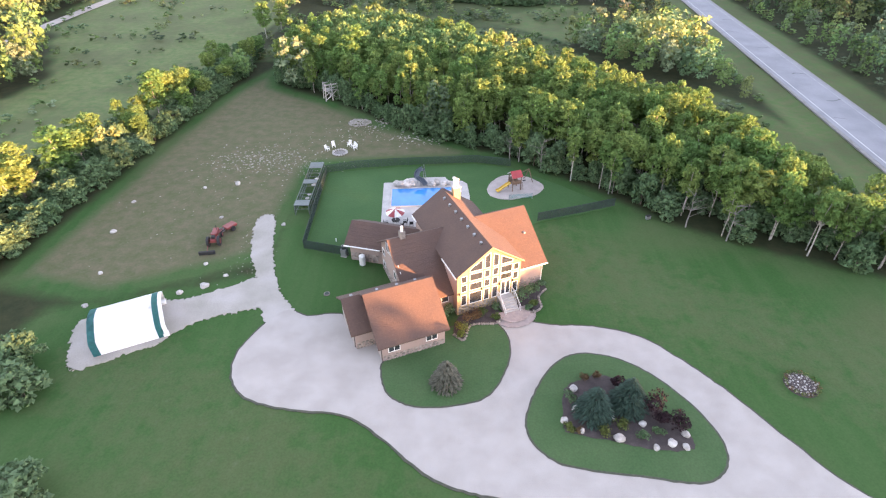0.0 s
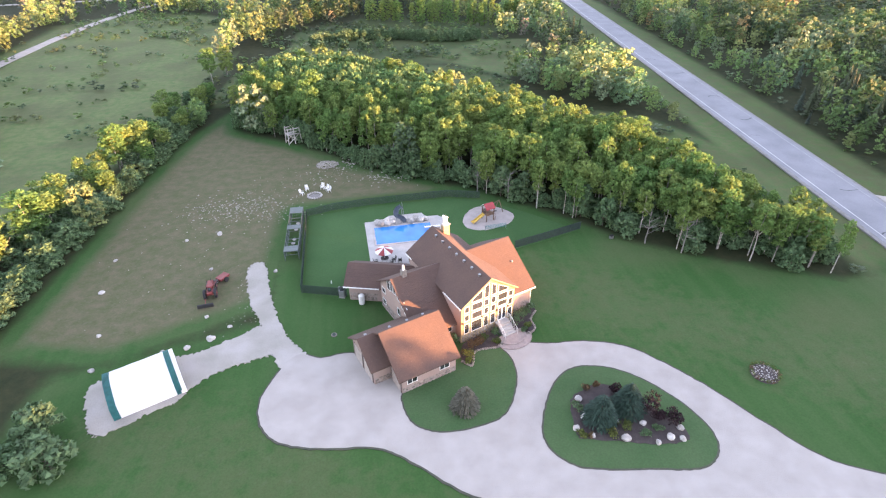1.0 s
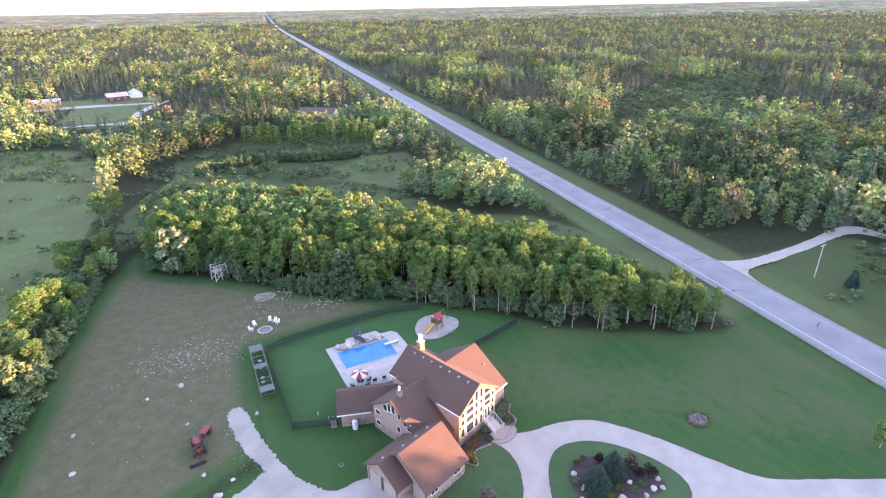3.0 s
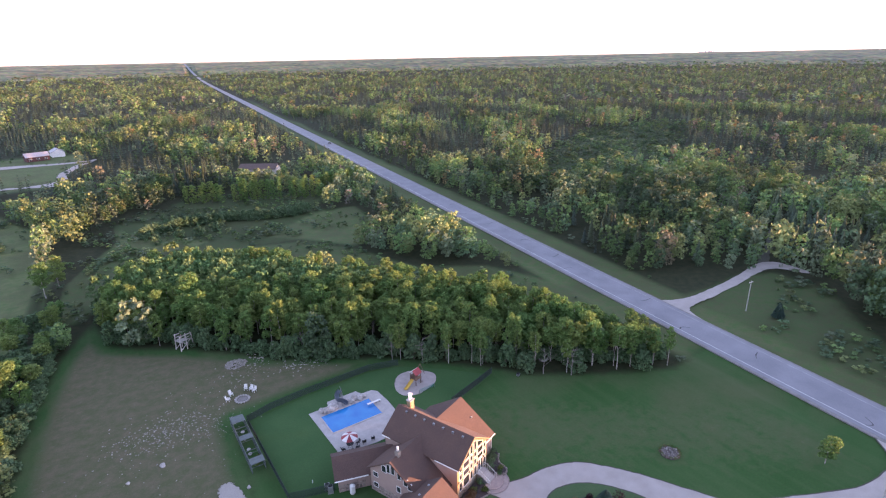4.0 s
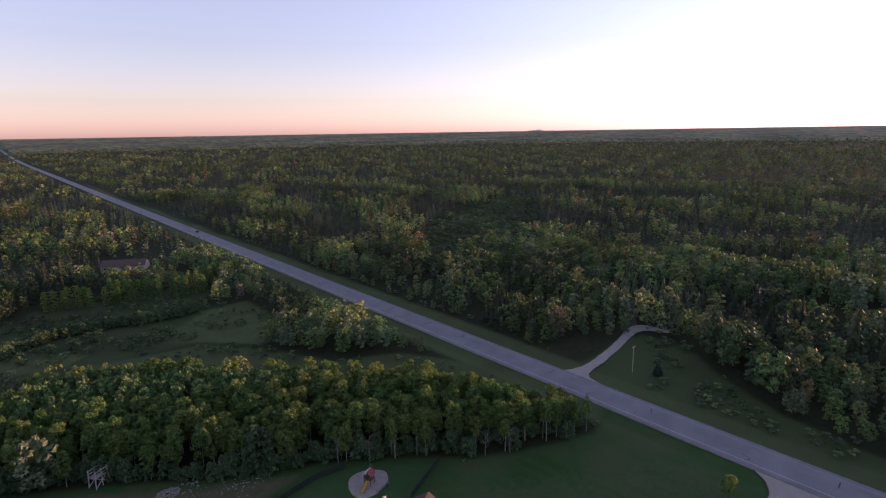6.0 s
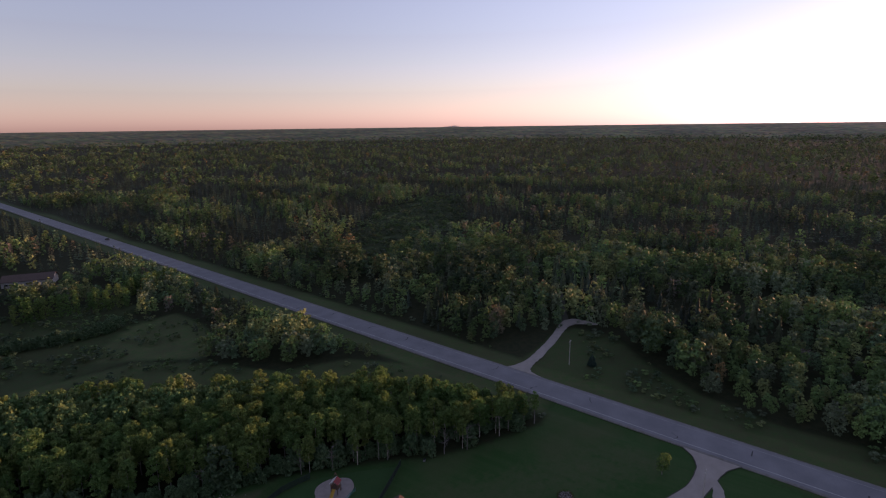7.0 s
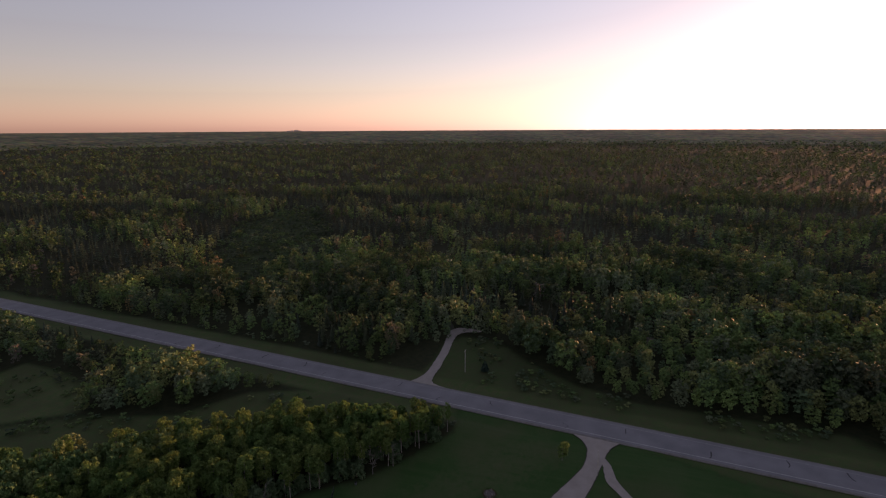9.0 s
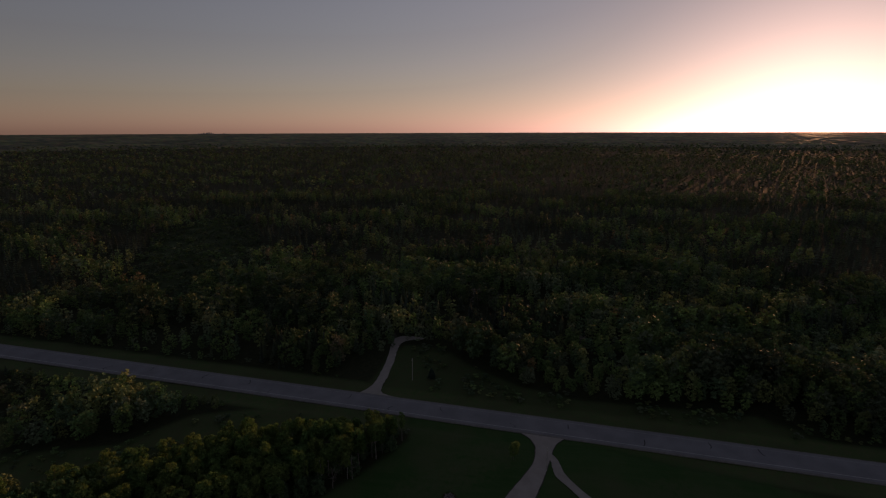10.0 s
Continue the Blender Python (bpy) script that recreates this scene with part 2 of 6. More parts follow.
def inside(poly, x, y):
    """Which of the points lie within the polygon."""
    r = np.zeros(len(x), bool)
    n = len(poly)
    for i in range(n):
        (x0, y0), (x1, y1) = poly[i], poly[(i + 1) % n]
        if y0 == y1:
            continue
        r ^= ((y0 > y) != (y1 > y)) & (x < (x1 - x0) * (y - y0) / (y1 - y0) + x0)
    return r


def margin(poly, x, y):
    """Distance to the polygon's edge, positive within."""
    d = np.full(len(x), 1e9)
    n = len(poly)
    for i in range(n):
        (x0, y0), (x1, y1) = poly[i], poly[(i + 1) % n]
        dx, dy = x1 - x0, y1 - y0
        t = np.clip(((x - x0) * dx + (y - y0) * dy) / (dx * dx + dy * dy + 1e-9), 0, 1)
        d = np.minimum(d, np.hypot(x - x0 - t * dx, y - y0 - t * dy))
    return np.where(inside(poly, x, y), d, -d)


# ---- plan of the land ----
def road_x(y):
    return 80.0 + 0.12 * (y - 57.0)


BELT = [(-43, 152), (-40, 134), (-25, 123.5), (-10, 108), (5, 97), (15, 88.5), (24, 80), (35, 68), (47, 60), (61, 53), (64, 60), (57, 78), (48, 100), (36, 119), (22, 136), (3, 162), (-22, 178), (-36, 170)]
WEST_STRIP = [(-66, 45), (-61, 62), (-58, 83), (-56, 110), (-52, 132), (-48, 152), (-46, 185), (-30, 225), (-30, 330), (-62, 330), (-58, 200), (-62, 150), (-66, 110), (-72, 85), (-82, 60)]
WEST_MEADOW = [(-62, 40), (-64, 110), (-60, 150), (-57, 200), (-62, 262), (-80, 305), (-128, 312), (-150, 290), (-146, 250), (-140, 221), (-130, 190), (-103, 142), (-104, 125), (-130, 118), (-200, 100), (-200, 20), (-90, 10)]
LAWN_AREA = [(-34, -40), (-52, 30), (-50, 50), (-25, 57), (-22, 90), (10, 94), (24, 80), (35, 68), (47, 60), (61, 53), (75, 55), (68, 5), (50, -60)]
DRY_FIELD = [(-60, 55), (-57, 83), (-55, 110), (-51, 132), (-44, 150), (-40, 133), (-25, 122), (-10, 107), (5, 97), (12, 90), (-22, 88), (-24, 60), (-44, 51)]
GLADE = [(38, 166), (24, 186), (10, 200), (30, 214), (45, 226), (62, 222), (60, 200), (54, 180)]
BARE_PATCH = [(-46, 235), (-30, 205), (-12, 200), (-4, 206), (-22, 228), (-34, 240)]
BEHIND_BELT = [(-58, 152), (-46, 152), (-36, 172), (-22, 180), (3, 164), (22, 138), (36, 121), (48, 102), (57, 80), (64, 62), (80, 50), (78, 95), (66, 126), (47, 138), (38, 166), (24, 186), (0, 194), (-20, 200), (-40, 225), (-56, 225)]
HEDGE_GROUND = [(-45, 195), (-25, 185), (5, 190), (24, 186), (45, 226), (60, 245), (56, 262), (0, 284), (-30, 262), (-46, 235)]
SCRUB_END = [(-66, 235), (-62, 262), (-82, 308), (-128, 312), (-140, 285), (-105, 262), (-85, 245)]
FAR_YARD = [(30, 318), (62, 305), (75, 335), (45, 365)]
CLEARING = [(86, 78), (108, 75), (126, 76), (136, 68), (132, 52), (116, 38), (102, 20), (95, 0), (92, -60), (65, -80)]
MEADOW = [(168, 203), (190, 240), (225, 275), (298, 316), (345, 345), (425, 352), (470, 335), (430, 300), (372, 262), (330, 235), (290, 205), (262, 222), (240, 218), (200, 206)]
FARM = [(-100, 362), (-60, 362), (-42, 445), (-45, 500), (-135, 500), (-135, 462), (-95, 450)]


# ---- ground ----
def graded(lo, hi, step, far, growth=1.16):
    c = list(np.arange(lo, hi + step, step))
    s = step
    while c[-1] < far:
        s *= growth
        c.append(c[-1] + s)
    s = step
    while c[0] > -far:
        s *= growth
        c.insert(0, c[0] - s)
    return np.array(c)


def smooth(v, a, b):
    t = np.clip((v - a) / (b - a), 0, 1)
    return t * t * (3 - 2 * t)


def far_rise(r):
    """The land swells gently towards the horizon."""
    return 68.0 * smooth(r, 1500, 4900) ** 1.5


gx, gy = graded(-75, 100, 1.5, 3400), graded(-10, 200, 1.5, 3400)
GX, GY = np.meshgrid(gx, gy, indexing="ij")
fx, fy = GX.ravel(), GY.ravel()
pile = 0.10 * np.sin(fx * 0.11 + 1.0) * np.cos(fy * 0.09) + 0.06 * np.sin(fx * 0.31) * np.sin(fy * 0.27 + 2)
house_apron = smooth(np.hypot((fx - 2) / 1.2, fy - 52), 45, 70)
gz = -0.12 + (pile - 0.1) * house_apron + far_rise(np.hypot(fx, fy))
ditch = np.abs(fx - road_x(fy))
gz -= 0.45 * np.exp(-((ditch - 9.5) / 2.2) ** 2) * (np.hypot(fx - 68, fy - 12) > 12) * (np.hypot(fx - 90, fy - 75) > 9)
ni, nj = GX.shape
idx = np.arange(ni * nj).reshape(ni, nj)
quads = np.stack([idx[:-1, :-1], idx[1:, :-1], idx[1:, 1:], idx[:-1, 1:]], -1).reshape(-1, 4)
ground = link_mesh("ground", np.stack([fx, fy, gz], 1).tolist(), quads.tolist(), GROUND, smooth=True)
tagged(ground, "green mown lawn fading into dry field and rough grass", "ground", kind="structure")
lawn_d, dry_d = margin(LAWN_AREA, fx, fy), margin(DRY_FIELD, fx, fy)
belt_d, strip_d = margin(BELT, fx, fy), margin(WEST_STRIP, fx, fy)
hedge_d, glade_d, clear_d, mead_d = margin(HEDGE_GROUND, fx, fy), margin(GLADE, fx, fy), margin(CLEARING, fx, fy), margin(MEADOW, fx, fy)
behind_d, patch_d = margin(BEHIND_BELT, fx, fy), margin(BARE_PATCH, fx, fy)
wmead_d, farm_d = margin(WEST_MEADOW, fx, fy), margin(FARM, fx, fy)
dry_mask = smooth(dry_d, -5, 6) * (1 - 0.8 * np.exp(-(dry_d / 4.0) ** 2))
front_worn = smooth(lawn_d, 0, 12) * 0.40 * (0.5 + 0.5 * np.sin(fx * 0.08 + fy * 0.11))
verge = smooth(-np.abs(ditch - 9), -9, -3)
open_land = np.maximum.reduce([0.5 * smooth(hedge_d, -3, 3), 0.65 * smooth(glade_d, -3, 3), 0.55 * smooth(clear_d, -3, 3), 0.5 * smooth(mead_d, -14, 14), smooth(wmead_d, -4, 4), smooth(farm_d, -4, 4), 0.8 * smooth(patch_d, -3, 3), 0.6 * smooth(behind_d, -3, 3), 0.62 * verge])
kept = np.maximum(smooth(lawn_d, -4, 4), smooth(dry_d, -4, 4))
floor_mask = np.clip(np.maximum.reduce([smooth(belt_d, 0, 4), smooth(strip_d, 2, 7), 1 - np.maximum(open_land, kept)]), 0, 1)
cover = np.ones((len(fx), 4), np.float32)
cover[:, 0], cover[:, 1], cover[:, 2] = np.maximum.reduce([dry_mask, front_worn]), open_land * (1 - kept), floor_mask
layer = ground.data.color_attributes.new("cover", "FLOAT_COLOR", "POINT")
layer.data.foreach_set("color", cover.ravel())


# ---- road and drives ----
def strip(name, y0, y1, off0, off1, z, mat, label, category, step=20.0, parent=None):
    n = int((y1 - y0) / step) + 1
    vs, fs = [], []
    for i in range(n + 1):
        y = y0 + (y1 - y0) * i / n
        rise = far_rise(math.hypot(road_x(y), y))
        for off, dz in ((off0, -0.25), (off0, 0), (off1, 0), (off1, -0.25)):
            vs.append((road_x(y) + off, y, z + dz + float(rise)))
        if i:
            for k in range(3):
                a = 4 * (i - 1) + k
                fs.append((a, a + 1, a + 5, a + 4))
    ob = link_mesh(name, vs, fs, mat, parent)
    return tagged(ob, label, category, kind="structure")


strip("road_shoulder", -900, 4300, -5.7, 5.5, 0.05, SHOULDER, "grey gravel shoulder beside the highway", "road shoulder")
road = strip("road", -900, 4300, -4.9, 4.9, 0.08, ASPHALT, "straight two-lane highway of sun-bleached grey asphalt", "road")
for side in (-1, 1):
    line = strip("road_line", -900, 4300, side * 3.75 - 0.075, side * 3.75 + 0.075, 0.10, LINE_PAINT if side < 0 else FADED_PAINT, "worn white edge line on the highway", "road marking")
rnd = random.Random(5)
for k in range(14):
    y = -50 + k * 19 + rnd.uniform(-6, 6)
    x0 = rnd.choice((-3.6, 0.2))
    pts = curve_through([(road_x(y) + x0, y), (road_x(y) + x0 + 1.2, y + rnd.uniform(-1, 1)), (road_x(y) + x0 + rnd.uniform(2.2, 3.6), y + rnd.uniform(-1.5, 1.5))], 5, closed=False)
    w = rnd.uniform(0.06, 0.2)
    vs, fs = [], []
    for i, p in enumerate(pts):
        ww = w * rnd.uniform(0.5, 1.2)
        vs += [(p[0], p[1] - ww, 0.094), (p[0], p[1] + ww, 0.094)]
        if i:
            fs.append((2 * i - 2, 2 * i, 2 * i + 1, 2 * i - 1))
    link_mesh("tar_patch", vs, fs, TAR, road)

DRIVE = [(-12.3, 48.6), (-16.5, 48.4), (-19.5, 49.4), (-22.4, 44.8), (-23.2, 41.2), (-22.1, 37.9), (-20.0, 36.0), (-16.3, 34.8), (-10.4, 34.0), (-7.5, 32.5), (-4.5, 29.9), (-1.3, 27.2), (1.7, 25.8), (5.5, 24.9), (14, 22.8), (24, 20.5), (36, 17.0), (48, 13.6), (54, 12.2), (60.5, 10.8), (65, 9.4), (68, 7.2), (70.6, 4.0), (72.6, 8), (73.2, 14), (72.6, 19.6), (70.4, 20.0), (66.8, 16.8), (62.2, 15.4), (54.1, 16.4), (44.5, 20.8), (36.5, 24.9), (32.7, 30.3), (29.7, 35.6), (27.9, 38.3), (25.9, 40.9), (23.6, 43.5), (20.8, 45.1), (17.1, 46.1), (13.4, 46.3), (10.2, 46.9),
         (8.0, 47.0), (3.0, 46.0), (-5.5, 44.5), (-9.5, 45.5)]


def widened(line, d):
    """The same outline drawn d metres further out."""
    p = np.array(line)
    t = np.roll(p, -1, 0) - np.roll(p, 1, 0)
    t /= np.linalg.norm(t, axis=1)[:, None] + 1e-9
    x, y = p[:, 0], p[:, 1]
    turn = 1 if np.sum(x * np.roll(y, -1) - y * np.roll(x, -1)) > 0 else -1
    return p + turn * d * np.stack([t[:, 1], -t[:, 0]], 1)


SOIL = material("dark_soil_edge", (0.051, 0.051, 0.036), 0.95, second=(0.036, 0.042, 0.027), scale=1.5, grain=0.3, grain_scale=6)
sheet("driveway_edge", widened(curve_through(DRIVE, 6), 0.22), -0.02, SOIL, "dark trodden soil edge along the driveway", "soil edge", ragged=0.10)
sheet("driveway", curve_through(DRIVE, 6), 0.0, GRAVEL, "wide pale gravel driveway looping round grass islands", "driveway", ragged=0.06)
BRANCH = [(62, 12.9), (56, 11.2), (50.5, 10.4), (46, 7.4), (36, 0.8), (22, -6), (21, -9), (30, -5.5), (38, -1.4), (46, 4.6), (52, 8.0), (58, 9.6)]
sheet("driveway_branch", curve_through(BRANCH, 6), -0.005, GRAVEL, "narrow gravel branch of the driveway near the highway", "driveway", ragged=0.12)
FRONT_LAWN = [(-6.6, 41.0), (-6.8, 39.3), (-6.2, 37.0), (-4.9, 35.5), (-2.6, 34.6), (0.9, 34.7), (4.3, 35.7), (6.3, 38.3), (7.6, 42.0), (7.4, 45.2), (5.5, 47.6), (2.0, 46.6), (-0.5, 45.6), (-4.0, 43.0)]
ISLAND = [(7.9, 32.3), (8.5, 34.6), (10.2, 37.9), (12.4, 40.6), (14.9, 41.8), (17.9, 41.5), (20.7, 40.1), (23.4, 37.3), (25.5, 33.7), (26.4, 30.5), (25.9, 28.1), (24.2, 26.5), (22.0, 26.1), (18.2, 26.7), (13.4, 27.4), (10.3, 28.3), (8.5, 30.1)]
TURF = material("mown_turf", (0.022, 0.062, 0.015), 0.95, second=(0.033, 0.071, 0.021), scale=0.25, grain=0.2, grain_scale=5, bump=0.4, bump_scale=3)
sheet("lawn_edge", curve_through(FRONT_LAWN, 6), 0.03, SOIL, "dark soil edge round the front lawn", "soil edge", ragged=0.05)
sheet("front_lawn", widened(curve_through(FRONT_LAWN, 6), -0.2), 0.05, TURF, "dark green lawn between the garage and the drive", "lawn", ragged=0.04)
sheet("island_edge", curve_through(ISLAND, 6), 0.03, SOIL, "dark soil edge round the lawn island", "soil edge", ragged=0.05)
sheet("island_lawn", widened(curve_through(ISLAND, 6), -0.22), 0.05, TURF, "green lawn island inside the driveway loop", "lawn", ragged=0.04)
MULCH = material("dark_bark_mulch", (0.051, 0.039, 0.037), 0.95, second=(0.033, 0.025, 0.024), scale=1.5, grain=0.3, grain_scale=12, bump=0.8, bump_scale=10)
BED = [(12.6, 36.7), (14.4, 38.0), (16.6, 38.6), (18.8, 37.6), (21.5, 34.0), (23.3, 31.5), (23.5, 30.2), (22.9, 29.5), (19.7, 29.5), (15.7, 30.6), (12.2, 31.4), (11.7, 32.7)]
sheet("planting_bed", curve_through(BED, 6), 0.09, MULCH, "planting bed of dark bark mulch on the lawn island", "flower bed", ragged=0.12)
SPUR = [(-15.0, 46.0), (-17.8, 48.8), (-20.6, 52.6), (-22.2, 56), (-23.4, 60), (-24.6, 64.5), (-25.9, 70.6), (-27.0, 71.8), (-28.4, 71.0), (-28.2, 66.5), (-26.9, 61.3), (-25.4, 57.6), (-23.8, 53.5), (-22.4, 49.5), (-20.5, 46.0), (-17.5, 43.0)]
sheet("gravel_spur", curve_through(SPUR, 16), -0.012, ROUGH_GRAVEL, "ragged worn gravel track fading into the field", "track", ragged=0.22)
PAD = [(-22.5, 50.5), (-22.9, 54.0), (-24.6, 56.0), (-26.8, 54.8), (-31.2, 52.4), (-34.0, 51.6), (-36.8, 52.0), (-40.4, 50.2), (-43.8, 47.8), (-42.9, 44.0), (-41.4, 40.8), (-39.6, 40.2), (-36.2, 42.2), (-33.0, 43.9), (-31.4, 46.2), (-28.4, 48.2), (-24.8, 49.4)]
sheet("gravel_pad", curve_through(PAD, 16), -0.016, ROUGH_GRAVEL, "ragged gravel pad leading to a white shelter", "track", ragged=0.22, seed=4)
TRACK = [(84.0, 82), (87.0, 76.6), (93, 73.6), (100, 72.9), (114, 73.4), (125, 74.7), (131, 75.6), (138, 75.8), (142, 72.5), (141.8, 65), (140.0, 63.0), (137.6, 69.3), (133.5, 71.8), (126, 71.6), (114, 70.2), (100, 69.5), (93, 69.4), (88.4, 68.0), (85.2, 62.5)]
DIRT = [(135, 75.6), (146, 80.4), (160, 86.2), (174, 92.6), (174.6, 91.0), (161, 84.2), (147, 78.2), (138, 73.8)]
sheet("side_track", curve_through(TRACK, 6), 0.0, GRAVEL, "pale gravel side track curving off the highway", "track", ragged=0.2)
sheet("dirt_track", curve_through(DIRT, 6), -0.02, SOIL, "narrow brown dirt track leading into the woods", "track", ragged=0.25)


# ---- trees ----
def card_cloud(rnd, clumps, cards, size, squash=0.8, corners=4):
    """Leaf sprays set around clump centres: blades bent along their middle, or plain three-cornered ones. Returns vertices and faces."""
    vs, fs = [], []
    for (cx, cy, cz, cr) in clumps:
        for _ in range(cards):
            d = rnd.normal(size=3)
            d[2] = abs(d[2]) * 1.1 - 0.35
            d /= np.linalg.norm(d)
            p = np.array((cx, cy, cz)) + d * cr * np.array((1, 1, squash)) * rnd.uniform(0.62, 1.08)
            nrm = d + rnd.normal(size=3) * 0.6
            nrm /= np.linalg.norm(nrm)
            a = np.cross(nrm, rnd.normal(size=3))
            a /= np.linalg.norm(a)
            b = np.cross(nrm, a)
            s = size * rnd.uniform(0.6, 1.35)
            k = len(vs)
            if corners == 3:
                vs += [p - a * s * 0.6, p + a * s * 0.5 + b * s * 0.5, p + a * s * 0.4 - b * s * 0.55]
                fs += [(k, k + 1, k + 2)]
            else:
                vs += [p - a * s * 0.5, p + b * s * 0.42 + nrm * s * 0.1, p + a * s * 0.5, p - b * s * 0.42 + nrm * s * 0.1]
                fs += [(k, k + 1, k + 2), (k, k + 2, k + 3)]
    return np.array(vs), fs


def crown_clumps(rnd, height, radius, base, count, lump, widest=0.5):
    """Clump centres over a rounded, billowing crown; widest: where along its height it spreads most."""
    out = []
    lean = rnd.uniform(-0.12, 0.12, 2) * radius * 2
    for i in range(count):
        t = (i + 0.5) / count
        z = base + (height - lump - base) * t
        u = (t - widest) / (1.06 - widest) if t > widest else (widest - t) / (widest + 0.28)
        prof = math.sqrt(max(0.0, 1 - u * u))
        ang = i * 2.4 + rnd.uniform(-0.6, 0.6)
        rr = max(0.0, radius - lump * 0.6) * prof * rnd.uniform(0.35, 1.0) ** 0.6
        out.append((rr * math.cos(ang) + lean[0] * t, rr * math.sin(ang) + lean[1] * t, z + rnd.uniform(-0.3, 0.3) * lump, lump * rnd.uniform(0.65, 1.3)))
    return out


def trunk_mesh(name, rnd, height, radius, clumps, mat, limbs=7, sides=7):
    bm = bmesh.new()
    pts = [Vector((0, 0, -0.1))]
    for k in range(1, 6):
        pts.append(Vector((rnd.uniform(-0.12, 0.12) * k * 0.5, rnd.uniform(-0.12, 0.12) * k * 0.5, height * 0.9 * k / 5)))
    for k in range(5):
        tube(bm, pts[k], pts[k + 1], radius * (1 - 0.17 * k), radius * (1 - 0.17 * (k + 1)), sides)
    for c in clumps[:limbs]:
        end = Vector(c[:3])
        t = max(0.25, min(0.8, (end.z - 1.2) / height))
        k = min(4, int(t / 0.9 * 5))
        start = pts[k].lerp(pts[k + 1], 0.5)
        tube(bm, start, end, radius * 0.4, radius * 0.12, 4)
    me = bpy.data.meshes.new(name)
    bm.to_mesh(me)
    bm.free()
    me.materials.append(mat)
    return me


def mesh_of(name, vs, fs, mat):
    me = bpy.data.meshes.new(name)
    me.from_pydata([tuple(v) for v in vs], [], fs)
    me.materials.append(mat)
    return me


def tree_kind(name, seed, height, radius, base, count, lump, cards, size, leaf, bark, trunk_r, widest=0.5):
    rnd = np.random.RandomState(seed)
    clumps = crown_clumps(rnd, height, radius, base, count, lump, widest)
    vs, fs = card_cloud(rnd, clumps, cards, size, corners=3)
    return (name, trunk_mesh("trunk", rnd, height, trunk_r, clumps, bark), mesh_of("crown", vs, fs, leaf))


def plant(kind, x, y, z, turn, scale, label, category, group):
    name, trunk, crown = kind
    root = empty(name, pose(x, y, z, 0, 0, turn) @ Matrix.Diagonal((scale[0], scale[0], scale[1], 1)), label, category, group)
    for nm, me in (("trunk", trunk), ("crown", crown)):
        ob = new(nm, me)
        ob.parent = root
    return root


def scatter(rnd, poly, gap, jitter=0.42):
    """Uneven places at about that distance from one another within the polygon."""
    xs, ys = [p[0] for p in poly], [p[1] for p in poly]
    X, Y = np.meshgrid(np.arange(min(xs), max(xs), gap), np.arange(min(ys), max(ys), gap))
    x = X.ravel() + (np.arange(X.size) // X.shape[1] % 2) * gap * 0.5 + rnd.uniform(-jitter, jitter, X.size) * gap
    y = Y.ravel() + rnd.uniform(-jitter, jitter, X.size) * gap
    k = inside(poly, x, y)
    return x[k], y[k]


ASPENS = [tree_kind("aspen_tree", 10 + i, (10.2, 10.8, 9.6, 11.2)[i % 4], (2.15, 1.9, 2.35, 2.0)[i % 4], (3.2, 2.2, 4.6, 3.8)[i % 4], 34, 0.66, 50, 0.36, ASPEN_LEAF, BARK_PALE, 0.11, (0.62, 0.5, 0.7, 0.58)[i % 4]) for i in range(8)]
YOUNG_ASPENS = [("young_aspen", trunk, crown) for _, trunk, crown in ASPENS]
WILLOWS = [tree_kind("willow_bush", 30 + i, 5.0, 2.0, 0.2, 22, 0.72, 46, 0.41, WILLOW_LEAF, BARK_DARK, 0.09, 0.35) for i in range(4)]
SLENDER = [tree_kind("slender_aspen", 45 + i, 9.8, 1.5, (4.4, 5.2, 3.6)[i % 3], 19, 0.58, 44, 0.33, ASPEN_LEAF, BARK_PALE, 0.12, 0.6) for i in range(4)]
POPLARS = [tree_kind("poplar_tree", 52 + i, 9.5, 1.35, 0.5, 24, 0.62, 34, 0.36, ASPEN_LEAF, BARK_DARK, 0.1, 0.4) for i in range(2)]
rs = np.random.RandomState(3)
BACK_ROWS = []
bx, by = scatter(rs, BELT, 3.55)
edge = margin(BELT, bx, by)
for i in range(len(bx)):
    s = rs.uniform(0.86, 1.12) * (0.88 + 0.12 * min(1.0, edge[i] / 6))
    if edge[i] < 3.4 and bx[i] > 22 and by[i] < 100 - 0.7 * bx[i] + 9 and rs.rand() < 0.6:
        plant(SLENDER[rs.randint(4)], bx[i], by[i], -0.1, rs.uniform(0, 360), (s, s * rs.uniform(0.85, 1.08)), "slender aspen with a bare white trunk at the wood's edge", "tree", "slender aspens at the wood edge")
        continue
    if edge[i] < 2.4 and rs.rand() < 0.7:
        plant(WILLOWS[rs.randint(4)], bx[i], by[i], -0.1, rs.uniform(0, 360), (rs.uniform(0.9, 1.2), rs.uniform(0.8, 1.4)), "grey-green willow bush at the edge of the wood", "bush", "bushes at the wood edge")
        continue
    if edge[i] > 5 and by[i] > 131 - 0.62 * bx[i]:
        BACK_ROWS.append((bx[i], by[i]))
        continue
    plant(ASPENS[rs.randint(8)], bx[i], by[i], -0.1, rs.uniform(0, 360), (s * rs.uniform(0.92, 1.2), s * rs.uniform(0.86, 1.1)), "tall green aspen with a pale trunk in the wood", "tree", "aspens in the wood behind the house")
